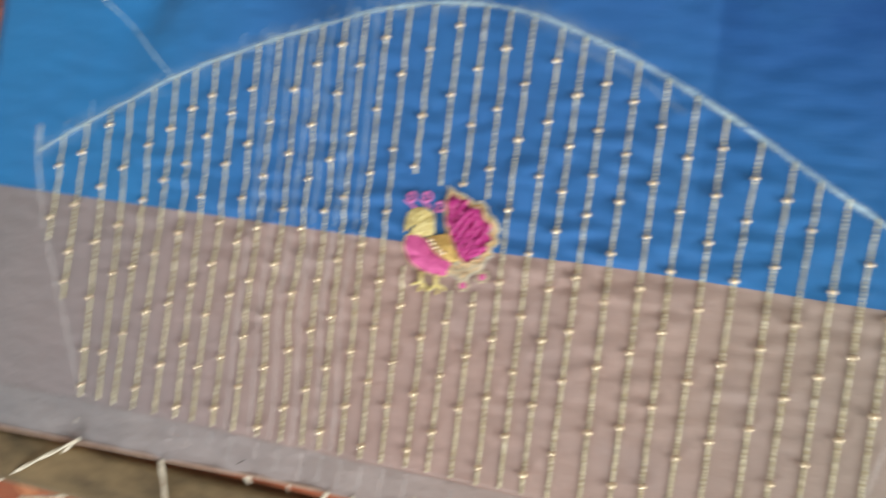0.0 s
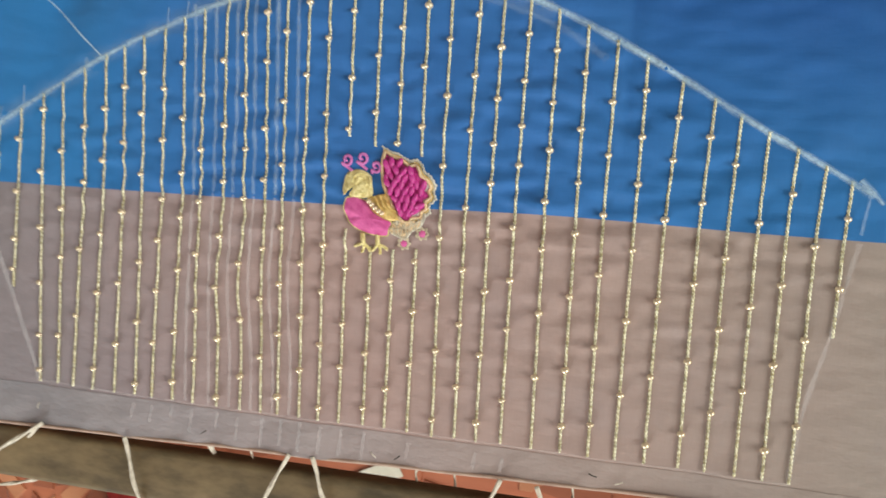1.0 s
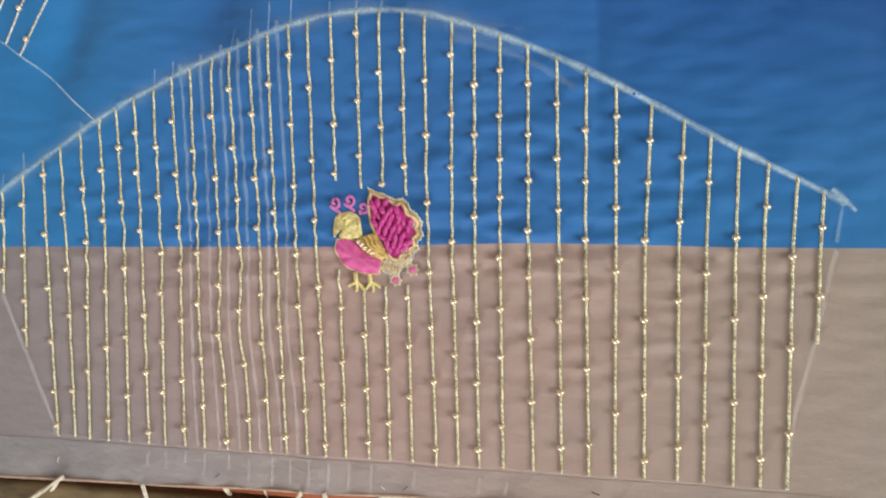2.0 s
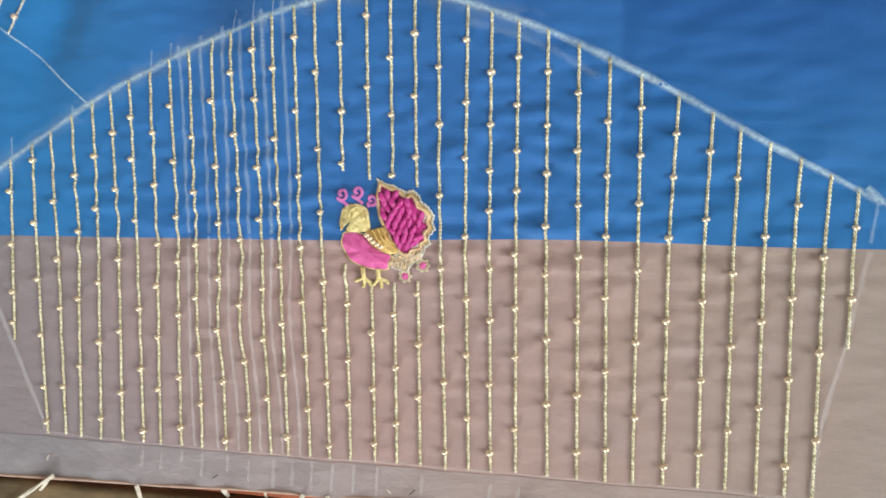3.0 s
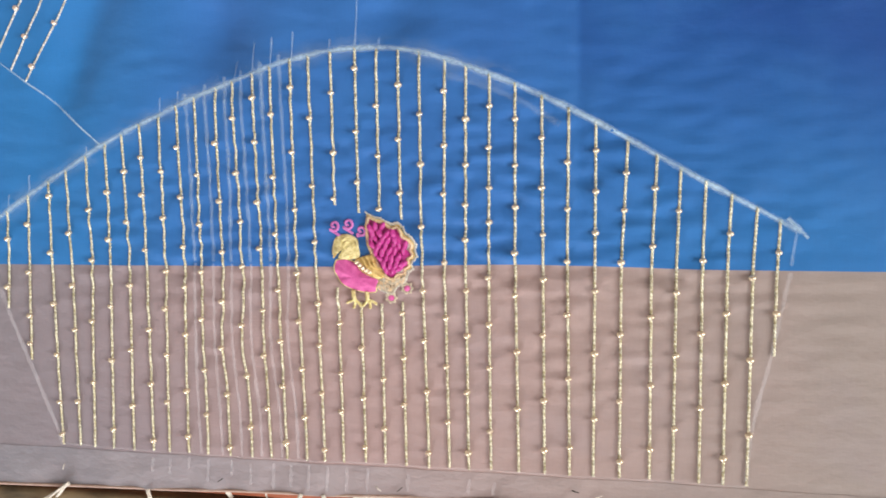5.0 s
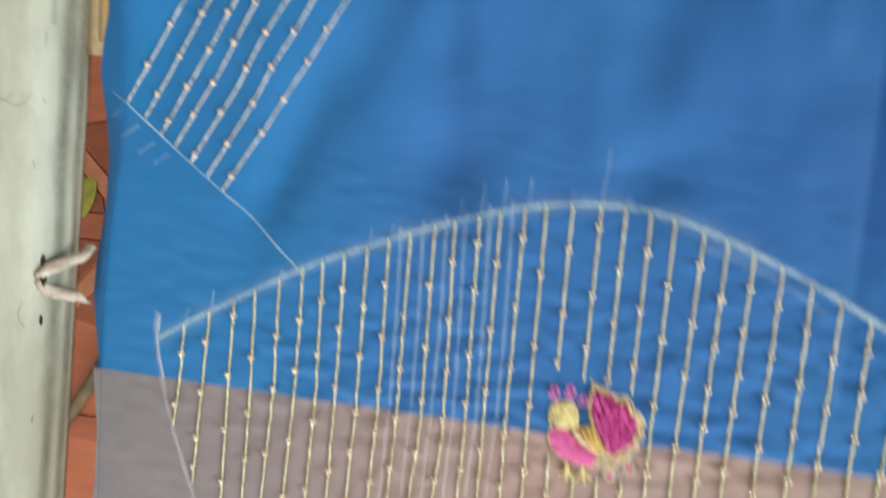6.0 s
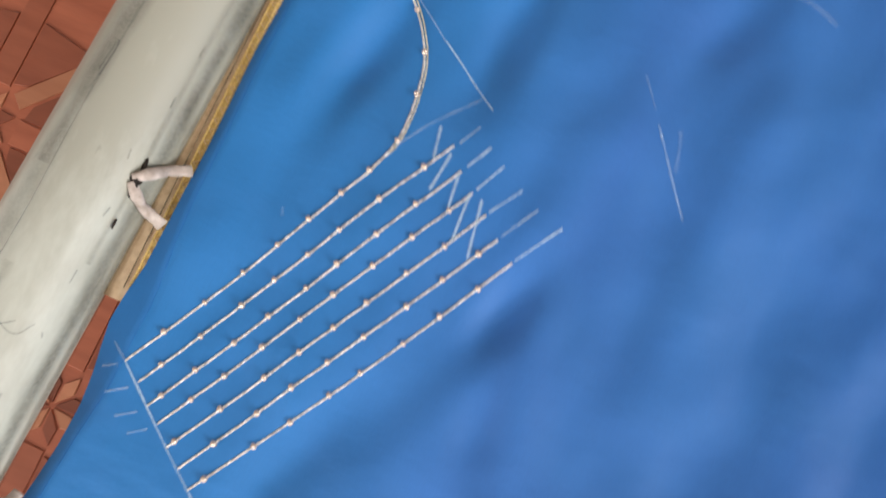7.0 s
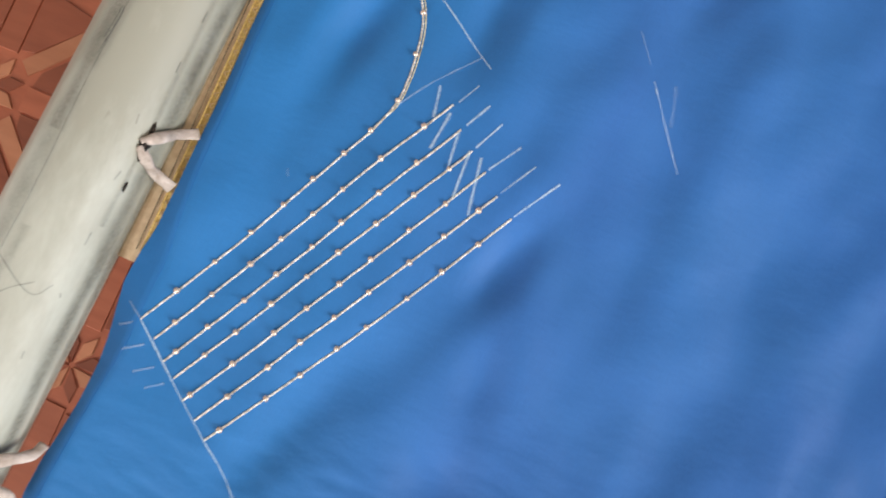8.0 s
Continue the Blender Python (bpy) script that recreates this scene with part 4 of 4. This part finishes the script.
# ---- lacing ----
def lace(points, thick=0.00098, pitch=0.034):
    path = smooth_path(points, 0.0012)
    for p in path:
        p.x += 0.0004 * noise.noise((p.y * 120, p.x * 60, 1.0))
    thing = mesh_object("lacing_cord", rope_bm(path, thick, pitch, 2, 7, None, 0.64), COTTON)
    return tagged(thing, "white cotton cord lacing the cloth over the slat", "cord", "lacing cords")


for x, y, mid, far in ((-192.5, -111.5, (-218, -128.5), (-262, -158)), (-149.3, -112, (-142, -139), (-134, -170)), (-70.0, -109, (-81.5, -131.5), (-97, -166)),
                       (-59.5, -108.5, (-53, -128), (-42, -162)), (20.5, -106.5, (11, -127), (-4, -160)), (34.8, -107, (42, -124), (56, -160))):
    lace([(x * MM, y * MM, H + 0.0014), ((x + (mid[0] - x) * 0.25) * MM, (y + (mid[1] - y) * 0.25) * MM, H + 0.0016), (mid[0] * MM, mid[1] * MM, H + 0.0016), (far[0] * MM, far[1] * MM, H - 0.012)])
lace([(-0.196, -0.132, H - 0.013), (-0.203, -0.1425, H - 0.010), (-0.213, -0.147, H - 0.010), (-0.236, -0.154, H - 0.014)])
lace([(-0.195, -0.1125, H + 0.0012), (-0.1975, -0.1165, H + 0.0016), (-0.2, -0.119, H + 0.0014)], 0.0009)
for x, y, dx in ((-109.3, -109, 0), (-88, -108, -5), (2, -104, -3), (-13, -105.5, -5), (49, -103, -1)):
    lace([(x * MM, y * MM, H - 0.001), ((x + dx * 0.5) * MM, (y - 5) * MM, H - 0.004), ((x + dx) * MM, (y - 17) * MM, H - 0.016)], 0.0012 if dx == 0 else 0.0006)


def cloth_twist(points, thick, flare):
    """A torn strip of cloth twisted on itself, opening into a frayed flat end."""
    path = smooth_path(points, 0.0007)
    bm = bmesh.new()
    rings, n = [], len(path)
    for i, p in enumerate(path):
        a, b = path[max(i - 1, 0)], path[min(i + 1, n - 1)]
        d = (b - a).normalized()
        side = d.cross(Vector((0, 0, 1))).normalized()
        up = side.cross(d)
        f = i / (n - 1)
        wide = thick * (0.75 + 0.35 * math.sin(math.pi * min(1.0, f * 1.2)) + flare * max(0.0, f - 0.6) * 2.2)
        tall = thick * (0.85 - 0.55 * max(0.0, f - 0.45) * 1.6)
        turn = 5.5 * f
        ring = []
        for k in range(14):
            q = 2 * math.pi * k / 14
            groove = 1 - 0.20 * max(0.0, math.cos(2 * q + 2 * turn)) ** 2 + 0.08 * noise.noise((p.x * 900, p.y * 900, q))
            ring.append(bm.verts.new(p + side * wide * groove * math.cos(q) + up * tall * groove * math.sin(q)))
        rings.append(ring)
    for a, b in zip(rings, rings[1:]):
        for k in range(14):
            bm.faces.new((a[k], a[(k + 1) % 14], b[(k + 1) % 14], b[k]))
    bm.faces.new(rings[0][::-1])
    bm.faces.new(rings[-1])
    return bm


def pole_tie(y):
    """A cloth strip hooked over a nail in the pole, both ends stitched to the cloth edge."""
    thing = empty("pole_tie", "off-white twisted cloth tie round a nail in the pole", "tie", "ties along the pole")
    nail = Vector((-0.2944 + 0.045 * (y - 0.19) + 0.0243, y, H + 0.0155))
    up = [nail + Vector((-0.0008, 0.0004, 0.0014)), nail + Vector((0.0045, 0.0042, 0.0005)), Vector((-0.2640, y + 0.0090, H + 0.0060)), Vector((between(y + 0.0135, EDGE) - 0.0006, y + 0.0135, H + 0.0002))]
    low = [nail + Vector((-0.0010, -0.0016, 0.0010)), nail + Vector((0.0026, -0.0062, -0.0012)), Vector((-0.2662, y - 0.0095, H + 0.0062)), Vector((between(y - 0.0125, EDGE) - 0.0012, y - 0.0128, H - 0.0002))]
    part("tie_upper", cloth_twist(up, 0.0026, 0.30), TIE, thing)
    part("tie_lower", cloth_twist(low, 0.0026, 0.40), TIE, thing)
    stem = tube_bm([nail + Vector((-0.006, 0, -0.001)), nail + Vector((0.0012, 0, 0.0012)), nail + Vector((0.0022, 0, 0.0014))], 0.0019, 10)
    part("nail", stem, NAIL, thing, "dark iron nail")
    for along, across, size in ((-0.001, 0.0004, (0.0014, 0.0072, 0.0026)), (0.0065, 0.0002, (0.0010, 0.0036, 0.0012)), (-0.020, -0.0002, (0.0006, 0.0024, 0.0008))):
        chip = bmesh.new()
        where = Vector((nail.x + across, y + along, nail.z - 0.0003))
        bmesh.ops.create_uvsphere(chip, u_segments=12, v_segments=8, radius=1.0, matrix=Matrix.Translation(where) @ Matrix.Rotation(0.7, 4, "Y") @ Matrix.Diagonal((*size, 1)))
        for v in chip.verts:
            v.co.x += 0.0005 * noise.noise((v.co.x * 900, v.co.y * 700, 4.0))
        part("worn_notch", chip, NAIL, thing, "dark worn notch in the paint")
    return thing


pole_tie(0.041)
pole_tie(0.189)
pole_tie(0.337)

# ---- things on the floor ----
leaf_bm = bmesh.new()
ring = [leaf_bm.verts.new((-0.428 + 0.010 * math.cos(a) + 0.006 * math.sin(a), 0.052 + 0.017 * math.sin(a), 0.002 + 0.001 * math.cos(2 * a))) for a in (2 * math.pi * k / 16 for k in range(16))]
leaf_bm.faces.new(ring)
bmesh.ops.extrude_face_region(leaf_bm, geom=leaf_bm.faces[:])
for v in leaf_bm.verts[:16]:
    v.co.z -= 0.0012
tagged(mesh_object("dry_leaf", leaf_bm, LEAFY, False), "yellow-green leaf lying on the floor", "leaf")
stick = tube_bm(smooth_path([(-0.475, -0.165, 0.0055), (-0.432, -0.115, 0.0055), (-0.395, -0.055, 0.0055)], 0.01), 0.0055, 8)
tagged(mesh_object("wooden_stick", stick, WOOD_DARK), "thin dark rod on the floor", "stick")
paper = box_bm(-0.018, 0.018, -0.007, 0.007, 0.0012, 0.0022)
paper.transform(Matrix.Translation((-0.101, -0.207, 0)) @ Matrix.Rotation(radians(28), 4, "Z"))
tagged(mesh_object("paper_strip", paper, PAPER, False), "off-white paper strip lying on the floor", "paper")
rag = box_bm(-0.012, 0.012, -0.009, 0.009, 0.0012, 0.0060, 0.002)
rag.transform(Matrix.Translation((-0.304, -0.256, 0)) @ Matrix.Rotation(radians(12), 4, "Z"))
tagged(mesh_object("cloth_scrap", rag, RED_RAG), "small red cloth scrap on the floor", "scrap")

# ---- inlaid floor pieces ----
def piece_mesh(name, pts, material, top=0.0012, rim=0.0006):
    me = bpy.data.meshes.new(name)
    mx, my = sum(p[0] for p in pts) / len(pts), sum(p[1] for p in pts) / len(pts)
    n = len(pts)
    inner = []
    for x, y in pts:
        d = math.hypot(x - mx, y - my)
        inner.append((x - (x - mx) / d * rim, y - (y - my) / d * rim))
    verts = [(x, y, 0.0002) for x, y in pts] + [(x, y, top) for x, y in inner]
    faces = [tuple(range(n, 2 * n))] + [(k, (k + 1) % n, n + (k + 1) % n, n + k) for k in range(n)]
    me.from_pydata(verts, [], faces)
    me.materials.append(material)
    return me


ROW, WIDE = 0.160, 0.300


def around(pts, degrees):
    c, s = math.cos(radians(degrees)), math.sin(radians(degrees))
    return [(x * c - y * s, x * s + y * c) for x, y in pts]


star = []
for k in range(4):
    reach = 0.146 if k % 2 else 0.138
    star.append(piece_mesh("floor_band", around([(0.029, -0.0095), (reach, -0.0095), (reach, 0.0095), (0.029, 0.0095)], 90 * k), FLOOR))
    star.append(piece_mesh("floor_arm", around([(0.029, -0.0065), (0.098, -0.0065), (0.104, 0.0), (0.098, 0.0065), (0.029, 0.0065)], 90 * k + 46), FLOOR_LIGHT))
    star.append(piece_mesh("floor_wedge", around([(0.032, 0.0112), (0.083, 0.0112), (0.073, 0.0620), (0.034, 0.0222)], 90 * k), FLOOR_DARK))
    star.append(piece_mesh("floor_wedge", around([(0.032, -0.0112), (0.034, -0.0222), (0.073, -0.0620), (0.083, -0.0112)], 90 * k), FLOOR_DARK))
    star.append(piece_mesh("floor_petal", around([(0.002, 0.0), (0.016, -0.0055), (0.027, 0.0), (0.016, 0.0055)], 90 * k + 22), FLOOR_DARK))
    star.append(piece_mesh("floor_petal", around([(0.002, 0.0), (0.016, -0.0055), (0.027, 0.0), (0.016, 0.0055)], 90 * k + 67), FLOOR_LIGHT))
for j in range(6):
    for i in range(3):
        for me in star:
            piece = new(me.name.split(".")[0], me)
            piece.location = (-0.678 + WIDE * (i + 0.5 * (j % 2)), -0.288 + ROW * j, 0)
            piece.parent = floor
